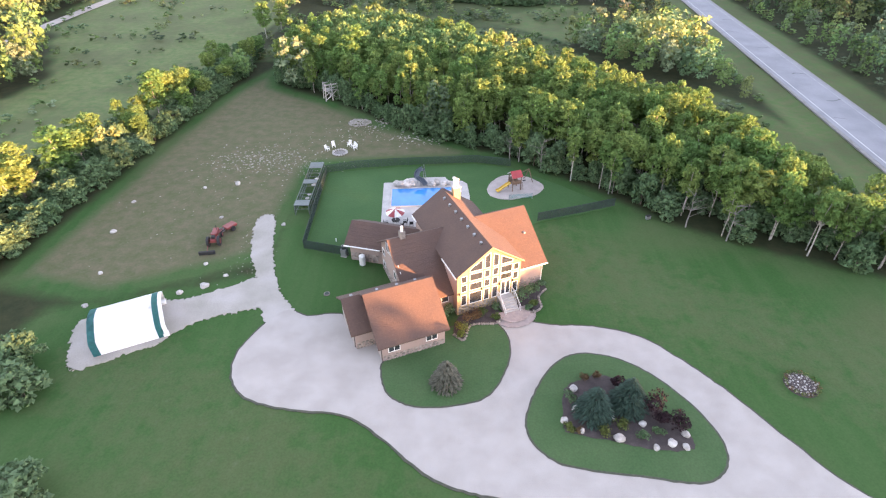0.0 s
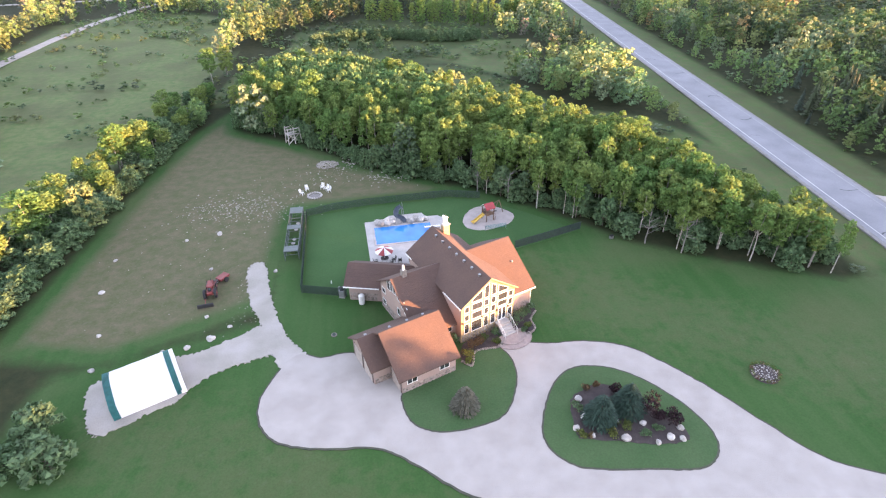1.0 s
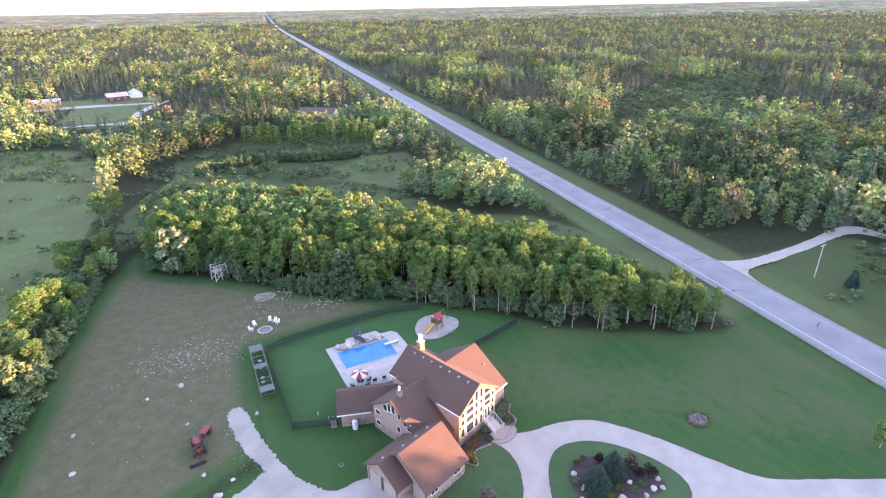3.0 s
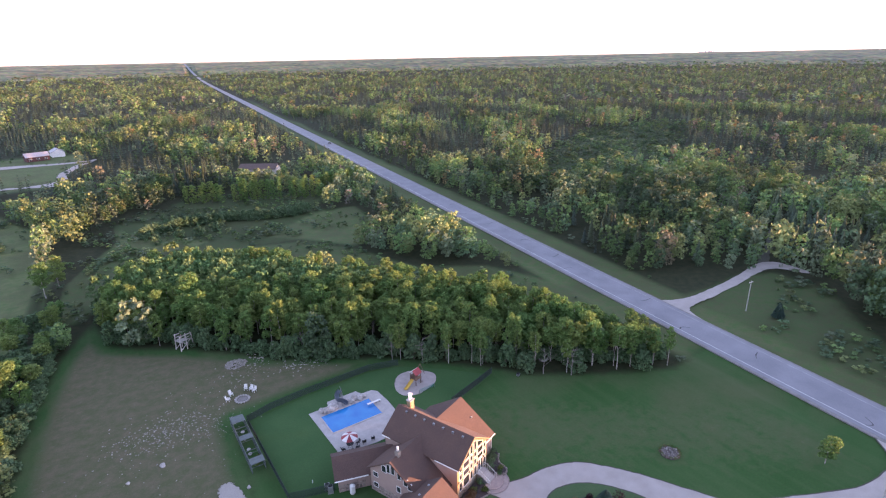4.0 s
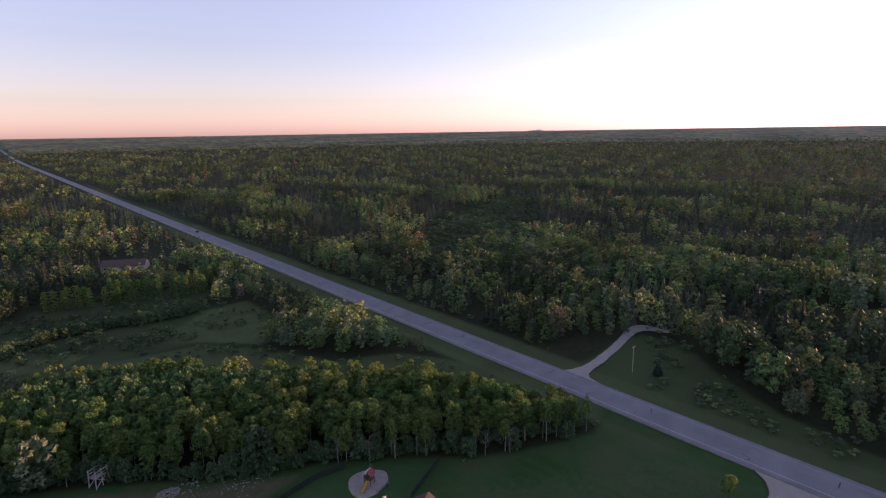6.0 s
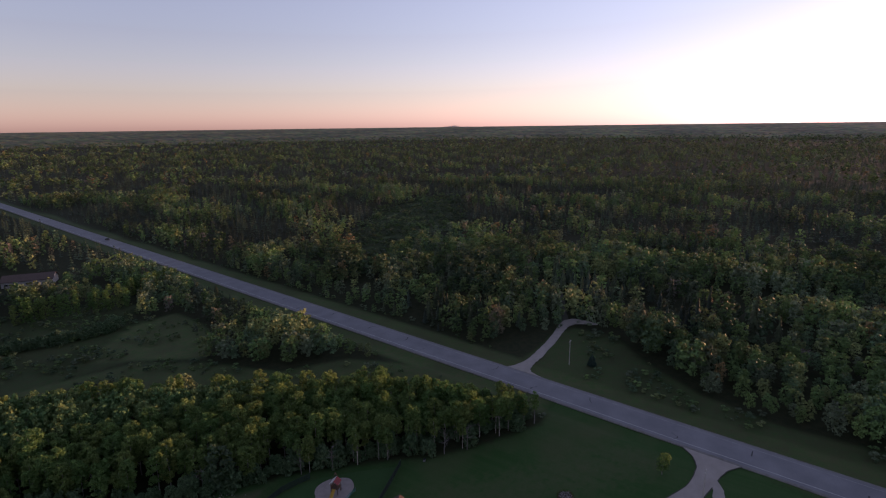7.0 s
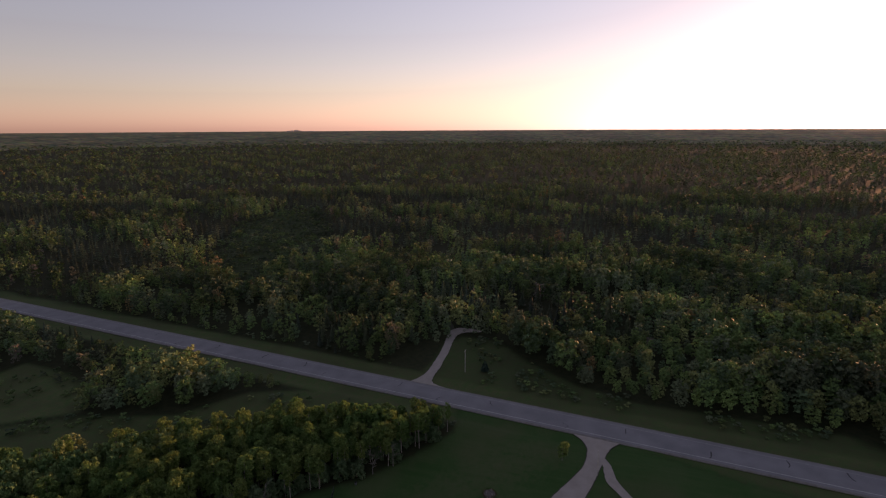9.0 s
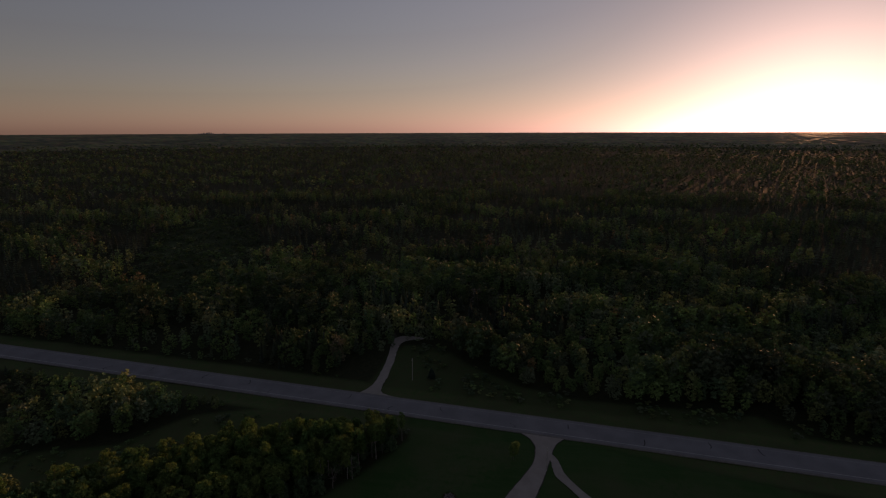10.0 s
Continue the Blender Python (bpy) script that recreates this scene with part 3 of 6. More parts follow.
for k in range(44):
    t = k / 43
    x, y = -38.5 + 64 * t, 133 - 54 * t + 2.5 * math.sin(9 * t)
    plant(WILLOWS[k % 4], x + rs.uniform(-0.8, 0.8), y + rs.uniform(-1.0, 0.6) + 1.2, -0.1, rs.uniform(0, 360), (rs.uniform(0.55, 0.9), rs.uniform(0.5, 1.2)), "grey-green willow bush at the edge of the wood", "bush", "bushes at the wood edge")
for k in range(13):
    t = k / 12 + rs.uniform(-0.03, 0.03)
    plant(SLENDER[k % 4], 22 + 39 * t + rs.uniform(-0.6, 0.6), 81.5 - 28.5 * t + rs.uniform(0.6, 2.6), -0.1, rs.uniform(0, 360), (rs.uniform(0.7, 0.95), rs.uniform(0.72, 0.98)), "slender aspen with a bare white trunk at the wood's edge", "tree", "slender aspens at the wood edge")
for k in range(34):
    t = k / 33
    plant(WILLOWS[k % 4], 27 + 33 * t + rs.uniform(-0.8, 0.8), 79.5 - 24 * t + rs.uniform(0.8, 2.6), -0.1, rs.uniform(0, 360), (rs.uniform(0.6, 1.0), rs.uniform(0.45, 1.1)), "low green bush under the slender aspens", "bush", "bushes at the wood edge")
for k in range(40):
    t = k / 39
    plant(WILLOWS[k % 4], -62.2 + 11.5 * t + rs.uniform(-1.2, 0.6), 58 + 88 * t, -0.1, rs.uniform(0, 360), (rs.uniform(0.75, 1.15), rs.uniform(0.45, 0.8)), "dense green willow bush beside the field", "bush", "bushes beside the field")
GOLDEN = [(-68, 74), (-69.5, 78.5), (-65.5, 84), (-64, 88), (-65, 92), (-61.5, 113), (-62, 117), (-60, 120.5), (-72, 63), (-71, 58), (-76, 66), (-55, 178), (-52, 186)]
wx, wy = scatter(rs, WEST_STRIP, 4.0)
for i in range(len(wx)):
    if wy[i] > 158:
        continue
    if wy[i] > 100 and rs.rand() < 0.6:
        plant(YOUNG_ASPENS[rs.randint(8)], wx[i], wy[i], -0.1, rs.uniform(0, 360), (rs.uniform(0.75, 1.0), rs.uniform(0.5, 0.72)), "dark green young aspen in the strip of trees beside the field", "tree", "aspens beside the field")
    else:
        plant(WILLOWS[rs.randint(4)], wx[i], wy[i], -0.1, rs.uniform(0, 360), (rs.uniform(0.85, 1.3), rs.uniform(0.65, 1.05)), "dense green willow bush beside the field", "bush", "bushes beside the field")
for x, y in GOLDEN:
    plant(YOUNG_ASPENS[rs.randint(8)], x, y, -0.1, rs.uniform(0, 360), (rs.uniform(1.35, 1.7), rs.uniform(0.85, 1.0)), "broad yellow-lit aspen standing over the bushes beside the field", "tree", "broad aspens beside the field")
HEDGE = [(-26, 224), (-18, 229), (-6, 232), (8, 229.5), (22, 224), (35, 222), (40, 226)]
for row_of, off in ((0, 0.0), (1, 3.4)):
    line = curve_through(HEDGE, 5, closed=False)
    for k, p in enumerate(line[row_of::1]):
        plant(WILLOWS[(k + row_of) % 4], p[0] + rs.uniform(-0.4, 0.4), p[1] + off + rs.uniform(-0.5, 0.5), -0.2, rs.uniform(0, 360), (rs.uniform(0.85, 1.05), rs.uniform(0.75, 0.95)), "rounded grey-green bush in a curved hedge row", "bush", "bushes of the curved hedge")
for x, y in ((-22, 214), (-14, 216), (-7, 215.5), (0, 218)):
    plant(WILLOWS[1], x, y, -0.2, rs.uniform(0, 360), (1.05, 0.85), "rounded grey-green bush standing before the hedge row", "bush", "bushes of the curved hedge")
for k in range(24):
    t = k / 23
    if k in (7, 17):
        continue
    plant(POPLARS[k % 2], -2 + 56 * t + rs.uniform(-0.6, 0.6), 272 - 24 * t + rs.uniform(-0.8, 0.8), -0.2, rs.uniform(0, 360), (rs.uniform(1.1, 1.45), rs.uniform(0.95, 1.3)), "narrow upright poplar in a row before the bungalow", "tree", "poplars before the bungalow")
for k in range(14):
    t = k / 13
    plant(POPLARS[k % 2], 62 + 26 * t + rs.uniform(-1, 1), 262 + 6 * t + rs.uniform(-1.5, 1.5), -0.2, rs.uniform(0, 360), (rs.uniform(1.0, 1.3), rs.uniform(0.75, 1.05)), "narrow upright poplar near the highway", "tree", "poplars near the highway")


# ---- woods too many to count ----
def broadleaf(seed, cards, size, lumps=7, lump=0.12, base=0.2, widest=0.55):
    rnd = np.random.RandomState(seed)
    vs, fs = card_cloud(rnd, crown_clumps(rnd, 1.0, rnd.uniform(0.24, 0.31), base * rnd.uniform(0.6, 1.4), lumps, lump, widest * rnd.uniform(0.85, 1.15)), cards, size, corners=3)
    return vs, np.array(fs)


def conifer(seed, tiers, around):
    """A narrow spire of drooping boughs."""
    rnd = np.random.RandomState(seed)
    vs, fs = [], []
    for t in range(tiers):
        z, r = 0.08 + 0.9 * t / tiers, 0.17 * (1 - t / tiers) + 0.015
        for k in range(around):
            a = (k + 0.5 * (t % 2)) * math.tau / around + rnd.uniform(-0.2, 0.2)
            w = math.tau / around * 0.40
            rr = r * rnd.uniform(0.55, 1.3)
            i = len(vs)
            vs += [(0, 0, z + 0.09), (rr * math.cos(a - w), rr * math.sin(a - w), z + 0.02), (rr * math.cos(a + w), rr * math.sin(a + w), z)]
            fs.append((i, i + 1, i + 2))
    return np.array(vs), np.array(fs)


def wood(name, kinds, x, y, z, width, height, tone, label, category):
    """Many trees of a distant wood as one sheet of foliage, each with its own size, turn and tint."""
    rnd = np.random.RandomState(len(x))
    which = rnd.randint(len(kinds), size=len(x))
    V, F, T, base = [], [], [], 0
    for k, (vs, fs) in enumerate(kinds):
        sel = np.where(which == k)[0]
        if not len(sel):
            continue
        a = rnd.uniform(0, math.tau, len(sel))
        c, s = np.cos(a)[:, None], np.sin(a)[:, None]
        px = (vs[None, :, 0] * c - vs[None, :, 1] * s) * width[sel][:, None] + x[sel][:, None]
        py = (vs[None, :, 0] * s + vs[None, :, 1] * c) * width[sel][:, None] + y[sel][:, None]
        pz = vs[None, :, 2] * height[sel][:, None] + z[sel][:, None]
        V.append(np.stack([px, py, pz], -1).reshape(-1, 3))
        F.append((fs[None] + (np.arange(len(sel)) * len(vs))[:, None, None] + base).reshape(-1, 3))
        T.append(np.repeat(tone[sel], len(vs), 0))
        base += len(sel) * len(vs)
    V, F, T = np.concatenate(V), np.concatenate(F), np.concatenate(T)
    me = bpy.data.meshes.new(name)
    me.vertices.add(len(V))
    me.vertices.foreach_set("co", V.astype(np.float32).ravel())
    me.loops.add(F.size)
    me.loops.foreach_set("vertex_index", F.astype(np.int32).ravel())
    me.polygons.add(len(F))
    me.polygons.foreach_set("loop_start", np.arange(0, F.size, 3, dtype=np.int32))
    me.update(calc_edges=True)
    me.materials.append(WOOD_LEAF)
    col = me.color_attributes.new("tone", "FLOAT_COLOR", "POINT")
    col.data.foreach_set("color", np.concatenate([T, np.ones((len(T), 1))], 1).astype(np.float32).ravel())
    return tagged(new(name, me), label, category, kind="stuff")


GREENS = np.array([(0.085, 0.15, 0.05), (0.11, 0.178, 0.056), (0.07, 0.121, 0.059), (0.138, 0.174, 0.064), (0.104, 0.141, 0.079)])
RUSSET = np.array([(0.187, 0.143, 0.064), (0.151, 0.135, 0.081), (0.129, 0.12, 0.098)])
NEEDLES = np.array([(0.051, 0.075, 0.043), (0.062, 0.083, 0.041), (0.043, 0.064, 0.045)])


def tints(rnd, x, y, table, other=None, share=0.0):
    t = table[rnd.randint(len(table), size=len(x))] * rnd.uniform(0.75, 1.25, (len(x), 1)) * (0.6 + 0.75 * clumpy(x, y, 120, 23))[:, None]
    if other is not None:
        k = rnd.uniform(size=len(x)) < share
        t[k] = other[rnd.randint(len(other), size=k.sum())]
    return t


def open_ground(x, y):
    """Where no wood stands: the property, glades, meadows and the highway's verges."""
    bare = np.zeros(len(x), bool)
    bare |= inside(WEST_STRIP, x, y) & (y < 158)
    for poly in (BELT, WEST_MEADOW, LAWN_AREA, DRY_FIELD, GLADE, BARE_PATCH, BEHIND_BELT, FAR_YARD, CLEARING, MEADOW, FARM, HEDGE_GROUND):
        bare |= inside(poly, x, y)
    d = x - road_x(y)
    bare |= (d > -15) & (d < 14)
    bare |= (np.hypot(x - 105, y - 75) < 14) | (np.abs(y - 76 - (x - 138) * 0.45) < 2.2) & (x > 130) & (x < 172)
    bare |= (np.abs(x + 137 - 0.02 * (y - 230)) < 7) & (y > 150) & (y < 360)
    return bare


def clumpy(x, y, size, seed):
    """A slow wave over the land from 0 to 1 that gathers kinds of trees in stands."""
    r = np.random.RandomState(seed)
    v = np.zeros(len(x))
    for k in range(7):
        a, s = r.uniform(0, math.tau), size * r.uniform(0.5, 1.6)
        v += np.sin((x * math.cos(a) + y * math.sin(a)) / s * math.tau + r.uniform(0, 7))
    return np.clip(0.5 + v / 6.0, 0, 1)


def across(x, y):
    """Distance from the origin, square to the evening light."""
    return 0.4305 * x + 0.9026 * y


def ring(rnd, gap, r0, r1):
    """Places in the land ahead, from near to far."""
    n = np.arange(-r1, r1, gap)
    X, Y = np.meshgrid(n, n)
    x, y = X.ravel() + rnd.uniform(-0.5, 0.5, X.size) * gap, Y.ravel() + rnd.uniform(-0.5, 0.5, X.size) * gap
    r, a = np.hypot(x + 20, y), np.degrees(np.arctan2(y, x + 20))
    k = (r >= r0) & (r < r1) & (a > -42) & (a < 128)
    return x[k], y[k]


CLOSE_BROAD = [broadleaf(40 + i, 21, 0.056, 26, 0.085) for i in range(6)]
NEAR_BROAD = [broadleaf(50 + i, 10, 0.082, 17, 0.095, 0.12, 0.5) for i in range(6)]
MID_BROAD = [broadleaf(60 + i, 7, 0.120, 10, 0.11, 0.05, 0.42) for i in range(6)]
FAR_BROAD = [broadleaf(70 + i, 4, 0.20, 5, 0.14, 0.03, 0.4) for i in range(6)]
LAST_BROAD = [broadleaf(76 + i, 3, 0.30, 3, 0.16, 0.03, 0.4) for i in range(4)]
NEAR_FIR = [conifer(80 + i, 17, 9) for i in range(3)]
FAR_FIR = [conifer(90 + i, 7, 5) for i in range(3)]
LAST_FIR = [conifer(96 + i, 3, 4) for i in range(3)]
rs = np.random.RandomState(11)
for name, gap, r0, r1, broad, fir in (("close_woods", 5.0, 60, 165, CLOSE_BROAD, NEAR_FIR), ("near_woods", 5.2, 165, 330, NEAR_BROAD, NEAR_FIR), ("middle_woods", 7.0, 330, 760, MID_BROAD, FAR_FIR), ("far_woods", 13.5, 760, 1950, FAR_BROAD, FAR_FIR), ("last_woods", 20.0, 1950, 3000, LAST_BROAD, LAST_FIR)):
    x, y = ring(rs, gap, r0, r1)
    k = ~open_ground(x, y)
    thin = clumpy(x, y, 90, 4) + rs.uniform(-0.25, 0.25, len(x))
    # Not thinned across the highway, so that no sun slips through to the lawn.
    k &= (thin > 0.10) | (r1 < 400) & (x > 110) & (x < 185) & (y < 0)
    x, y = x[k], y[k]
    stand = clumpy(x, y, 160, 7) + rs.uniform(-0.22, 0.22, len(x))
    isfir = (stand > (2.0 if r1 < 200 else 0.93 if r1 < 400 else 0.52)) & ~((x < -40) & (y < 330))
    low = clumpy(x, y, 60, 9)
    verge_d = np.minimum(np.abs(x - road_x(y) - 14), np.abs(x - road_x(y) + 15))
    h = (6.5 + 5.0 * low) * rs.uniform(0.75, 1.2, len(x)) * (0.45 + 0.55 * smooth(verge_d, 0, 9))
    # Bands raised so that their shade covers the lawn and the yard fence.
    h *= np.where((x > 104) & (x < 165) & ((y > 8) & (y < 48) | (y > -85) & (y < -16)), 1.3, 1.0)
    h = np.where((x > 112) & (x < 185) & (y > -95) & (across(x, y) < 37), np.maximum(h, 9.2), h)   # stand across the highway, raised to shade lawn and drive
    sun_lane = (across(x, y) > 37) & (across(x, y) < 66) & (x > 60)
    h = np.where(sun_lane, np.minimum(h, np.maximum(2.5, np.where(across(x, y) < 44, 2.0, 4.0) + 0.042 * (0.903 * x - 0.43 * y + 17)) * rs.uniform(0.7, 1.0, len(x))), h)   # growth in line with the drive's mouth, capped to let sun reach the house
    z = -0.2 + far_rise(np.hypot(x, y))
    w = h * rs.uniform(0.85, 1.2, len(x)) * (1.0 if r1 < 400 else 0.92 if r1 < 800 else 1.35 if r1 < 2000 else 2.0)
    b = ~isfir
    wood(name + "_of_broadleaf_trees", broad, x[b], y[b], z[b], w[b], h[b], tints(rs, x[b], y[b], GREENS, RUSSET, 0.012 if r1 < 400 else 0.06), "mixed green and russet woods reaching into the distance", "woods")
    if isfir.any():
        wood(name + "_of_spruces", fir, x[isfir], y[isfir], z[isfir], w[isfir], h[isfir] * 1.1, tints(rs, x[isfir], y[isfir], NEEDLES), "dark spruce stands among the woods", "woods")
rs = np.random.RandomState(17)
x, y = np.array(BACK_ROWS).T
h = 10.3 * rs.uniform(0.86, 1.1, len(x))
ASPEN_TINTS = np.array([(0.086, 0.168, 0.057), (0.109, 0.18, 0.06), (0.13, 0.19, 0.063)])
wood("back_rows_of_aspens", CLOSE_BROAD, x, y, np.full(len(x), -0.1), h * 0.8, h, ASPEN_TINTS[rs.randint(3, size=len(x))], "crowded back rows of green aspens in the wood", "woods")
bxs, bys = [], []
for poly, gap, cut in ((WEST_MEADOW, 4.0, 0.70), (GLADE, 3.4, 0.55), (CLEARING, 3.0, 0.55), (MEADOW, 3.4, 0.30), (BEHIND_BELT, 3.6, 0.60), (FARM, 8.0, 0.75), (HEDGE_GROUND, 3.2, 0.42), (SCRUB_END, 3.4, 0.38)):
    x, y = scatter(rs, poly, gap)
    k = (clumpy(x, y, 26, 41) + rs.uniform(-0.1, 0.1, len(x)) > cut) & (np.abs(x - road_x(y)) > 13) & (np.hypot(x - 105, y - 73) > 18)
    bxs.append(x[k]), bys.append(y[k])
for off in (15.0, -16.5):
    y = np.arange(-120, 420, 2.6)
    x = road_x(y) + off + rs.uniform(-2.0, 2.5, len(y))
    k = ~open_ground(x, y) & (rs.uniform(size=len(y)) < 0.75)
    bxs.append(x[k]), bys.append(y[k])
x, y = np.concatenate(bxs), np.concatenate(bys)
hb = rs.uniform(0.8, 2.6, len(x)) * np.where(x > 160, rs.uniform(0.7, 2.0, len(x)), 1.0)
SCRUB = [broadleaf(95 + i, 13, 0.15, 4) for i in range(3)]
wood("meadow_bushes", SCRUB, x, y, np.full(len(x), -0.3), hb * 2.3, hb, tints(rs, x, y, GREENS * 0.8), "low green willow scrub over the meadows and verges", "bushes")
for x, y, w, h in ((-46.2, 40.5, 1.3, 1.0), (-43.4, 36.6, 1.4, 0.9), (-36.4, 25.3, 1.2, 0.8), (-48.5, 37.0, 1.3, 0.9)):
    plant(WILLOWS[1], x, y, -0.1, 40 * x, (w, h), "rounded green bush at the lawn's edge", "bush", "bushes at the lawn edge")
plant(ASPENS[1], 56.0, 21.6, -0.1, 20, (0.75, 0.52), "small young aspen beside the driveway mouth", "tree", "")
for x, y, h in ((-66, 77, 5.5), (12.6, 90.5, 7.5), (17.5, 85.5, 7.0), (36.5, 67.2, 6.5), (-3, 104, 6.0), (41.0, 63.5, 7.0)):
    rd = np.random.RandomState(int(abs(x) * 7))
    limbs = [(rd.normal() * 1.1, rd.normal() * 1.1, h * rd.uniform(0.5, 1.0), 0) for _ in range(16)]
    dead = empty("dead_tree", pose(x, y, -0.1), "bare grey dead tree with forked limbs at the wood edge", "tree", "dead trees")
    ob = new("trunk", trunk_mesh("trunk", rd, h, 0.12, limbs, BARK_DEAD, limbs=16, sides=6))
    ob.parent = dead


# ---- canopy towards the horizon ----
ra = np.concatenate([np.linspace(1800, 2600, 70), np.linspace(2640, 4950, 80)])
th = np.radians(np.linspace(-45, 130, 520))
RR, TT = np.meshgrid(ra, th, indexing="ij")
cx, cy = (RR * np.cos(TT)).ravel(), (RR * np.sin(TT)).ravel()
rc = np.random.RandomState(21)
stand = clumpy(cx, cy, 420, 31)
lumps = rc.uniform(0, 1, len(cx))
cz = far_rise(RR.ravel()) - 2 + (6 + 3 * stand + 6 * lumps) * smooth(RR.ravel(), 2600, 3050) * (1 - 0.75 * smooth(RR.ravel(), 2600, 4600))
corridor = np.abs(cx - road_x(cy)) < 24
cz = np.where(corridor, far_rise(RR.ravel()) - 1.5, cz)
ci = np.arange(len(cx)).reshape(RR.shape)
cq = np.stack([ci[:-1, :-1], ci[1:, :-1], ci[1:, 1:], ci[:-1, 1:]], -1).reshape(-1, 4)
canopy = link_mesh("horizon_woods", np.stack([cx, cy, cz], 1).tolist(), cq.tolist(), WOOD_LEAF)
tagged(canopy, "distant mixed woods running to the horizon", "woods", kind="stuff")
far_tints = np.concatenate([GREENS, RUSSET, NEEDLES])
# Tints lifted and warmed: horizon haze and low sun put into the colour.
ct = far_tints[rc.randint(len(far_tints), size=len(cx))] * rc.uniform(0.9, 1.5, (len(cx), 1)) * (0.6 + 0.5 * stand[:, None]) * np.array((1.25, 1.0, 0.9))
cl = canopy.data.color_attributes.new("tone", "FLOAT_COLOR", "POINT")
cl.data.foreach_set("color", np.concatenate([ct, np.ones((len(ct), 1))], 1).astype(np.float32).ravel())


# ---- house ----
SHINGLE = material("brown_roof_shingles", (0.073, 0.042, 0.031), 0.9, second=(0.063, 0.037, 0.029), scale=0.5, grain=0.13, grain_scale=4, bump=0.35, bump_scale=8)
SIDING = material("pinkish_tan_siding", (0.252, 0.186, 0.156), 0.8, second=(0.222, 0.162, 0.138), scale=0.5, grain=0.08, grain_scale=12)
STUCCO = material("cream_stucco", (0.282, 0.201, 0.099), 0.85, second=(0.252, 0.18, 0.09), scale=0.8, grain=0.08, grain_scale=15)
STONE = material("mixed_fieldstone", (0.216, 0.186, 0.156), 0.9, second=(0.132, 0.114, 0.102), scale=3.5, grain=0.3, grain_scale=7, bump=0.7, bump_scale=6, per_object=0.35)
WHITE = material("white_painted_trim", (0.624, 0.616, 0.593), 0.5, grain=0.04)
BROWN_TRIM = material("dark_brown_trim", (0.054, 0.036, 0.03), 0.6, grain=0.1)
DOOR_PAINT = material("pale_tan_door_paint", (0.3, 0.258, 0.228), 0.6, grain=0.05)
GLASS = material("dark_window_glass", (0.03, 0.035, 0.04), 0.06, grain=0.02)
GLASS.node_tree.nodes["Principled BSDF"].inputs["Specular IOR Level"].default_value = 0.8
METAL = material("grey_galvanised_metal", (0.27, 0.276, 0.282), 0.45, metal=0.7, grain=0.08)
BRICK = material("yellow_chimney_brick", (0.252, 0.192, 0.108), 0.9, second=(0.198, 0.15, 0.084), scale=4, grain=0.2, grain_scale=12)
CONCRETE = material("pale_concrete", (0.336, 0.318, 0.3), 0.9, second=(0.276, 0.264, 0.252), scale=0.7, grain=0.1, grain_scale=10)
PAVER = material("pinkish_pavers", (0.27, 0.222, 0.204), 0.9, second=(0.216, 0.18, 0.168), scale=2, grain=0.15, per_object=0.15)
PALE_STONE = material("pale_field_stone", (0.36, 0.342, 0.318), 0.9, second=(0.252, 0.234, 0.216), scale=2.5, grain=0.2, bump=0.6, bump_scale=5, per_object=0.2)
RED = material("red_paint", (0.252, 0.021, 0.024), 0.5, grain=0.08)
FADED_RED = material("faded_red_paint", (0.168, 0.03, 0.027), 0.6, grain=0.2)
YELLOW = material("yellow_plastic", (0.48, 0.3, 0.03), 0.4, grain=0.05)
TEAL = material("teal_fabric", (0.018, 0.156, 0.15), 0.7, grain=0.1)
CANVAS = material("white_shelter_fabric", (0.86, 0.855, 0.84), 0.6, second=(0.83, 0.825, 0.81), scale=0.4, grain=0.02)
BLACK = material("black_rubber", (0.012, 0.012, 0.013), 0.8, grain=0.1)
WOODEN = material("weathered_brown_wood", (0.12, 0.072, 0.045), 0.8, grain=0.2, grain_scale=8)
PALE_WOOD = material("bleached_grey_wood", (0.36, 0.342, 0.312), 0.85, grain=0.15, grain_scale=8)
BLUE_SLIDE = material("grey_blue_slide_plastic", (0.12, 0.15, 0.19), 0.5, grain=0.1)
FENCE_GREEN = material("dark_green_mesh_fence", (0.012, 0.03, 0.023), 0.7, grain=0.2)
ROOF_FAR = material("grey_metal_roof", (0.24, 0.24, 0.252), 0.5, grain=0.1)
WATER = material("clear_pool_water", (0.012, 0.132, 0.372), 0.05, second=(0.018, 0.18, 0.42), scale=0.35, grain=0.03, bump=0.12, bump_scale=2.5)

HOUSE = pose(-7.0, 40.8, 0, 0, 0, 22.0)
house = empty("house", HOUSE, "large brown-roofed family house with a tall glazed cream gable", "house")


def slab(name, corners, parent, mat=SHINGLE, thick=0.2, label=""):
    bm = prism(bmesh.new(), [Vector(c) for c in corners], (0, 0, -thick))
    bmesh.ops.bevel(bm, geom=list(bm.edges), offset=0.02, segments=1, affect="EDGES")
    return part(name, bm, mat, parent, label)


def courses(roof, a, b, c, d, step=0.55):
    """Shingle courses: thin lapped rows along the slope between eave a-b and ridge d-c."""
    a, b, c, d = (Vector(p) for p in (a, b, c, d))
    n = max(2, int((d - a).length / step))
    up = (b - a).cross(d - a).normalized()
    if up.z < 0:
        up = -up
    for i in range(n):
        t0, t1 = i / n, min((i + 1.15) / n, 1.0)
        vs = [q for t, lift in ((t0, 0.045), (t1, 0.012), (t0, 0.0)) for q in (a.lerp(d, t) + up * lift, b.lerp(c, t) + up * lift)]
        link_mesh("shingle_course", vs, [(0, 1, 3, 2), (4, 5, 1, 0)], SHINGLE, roof)


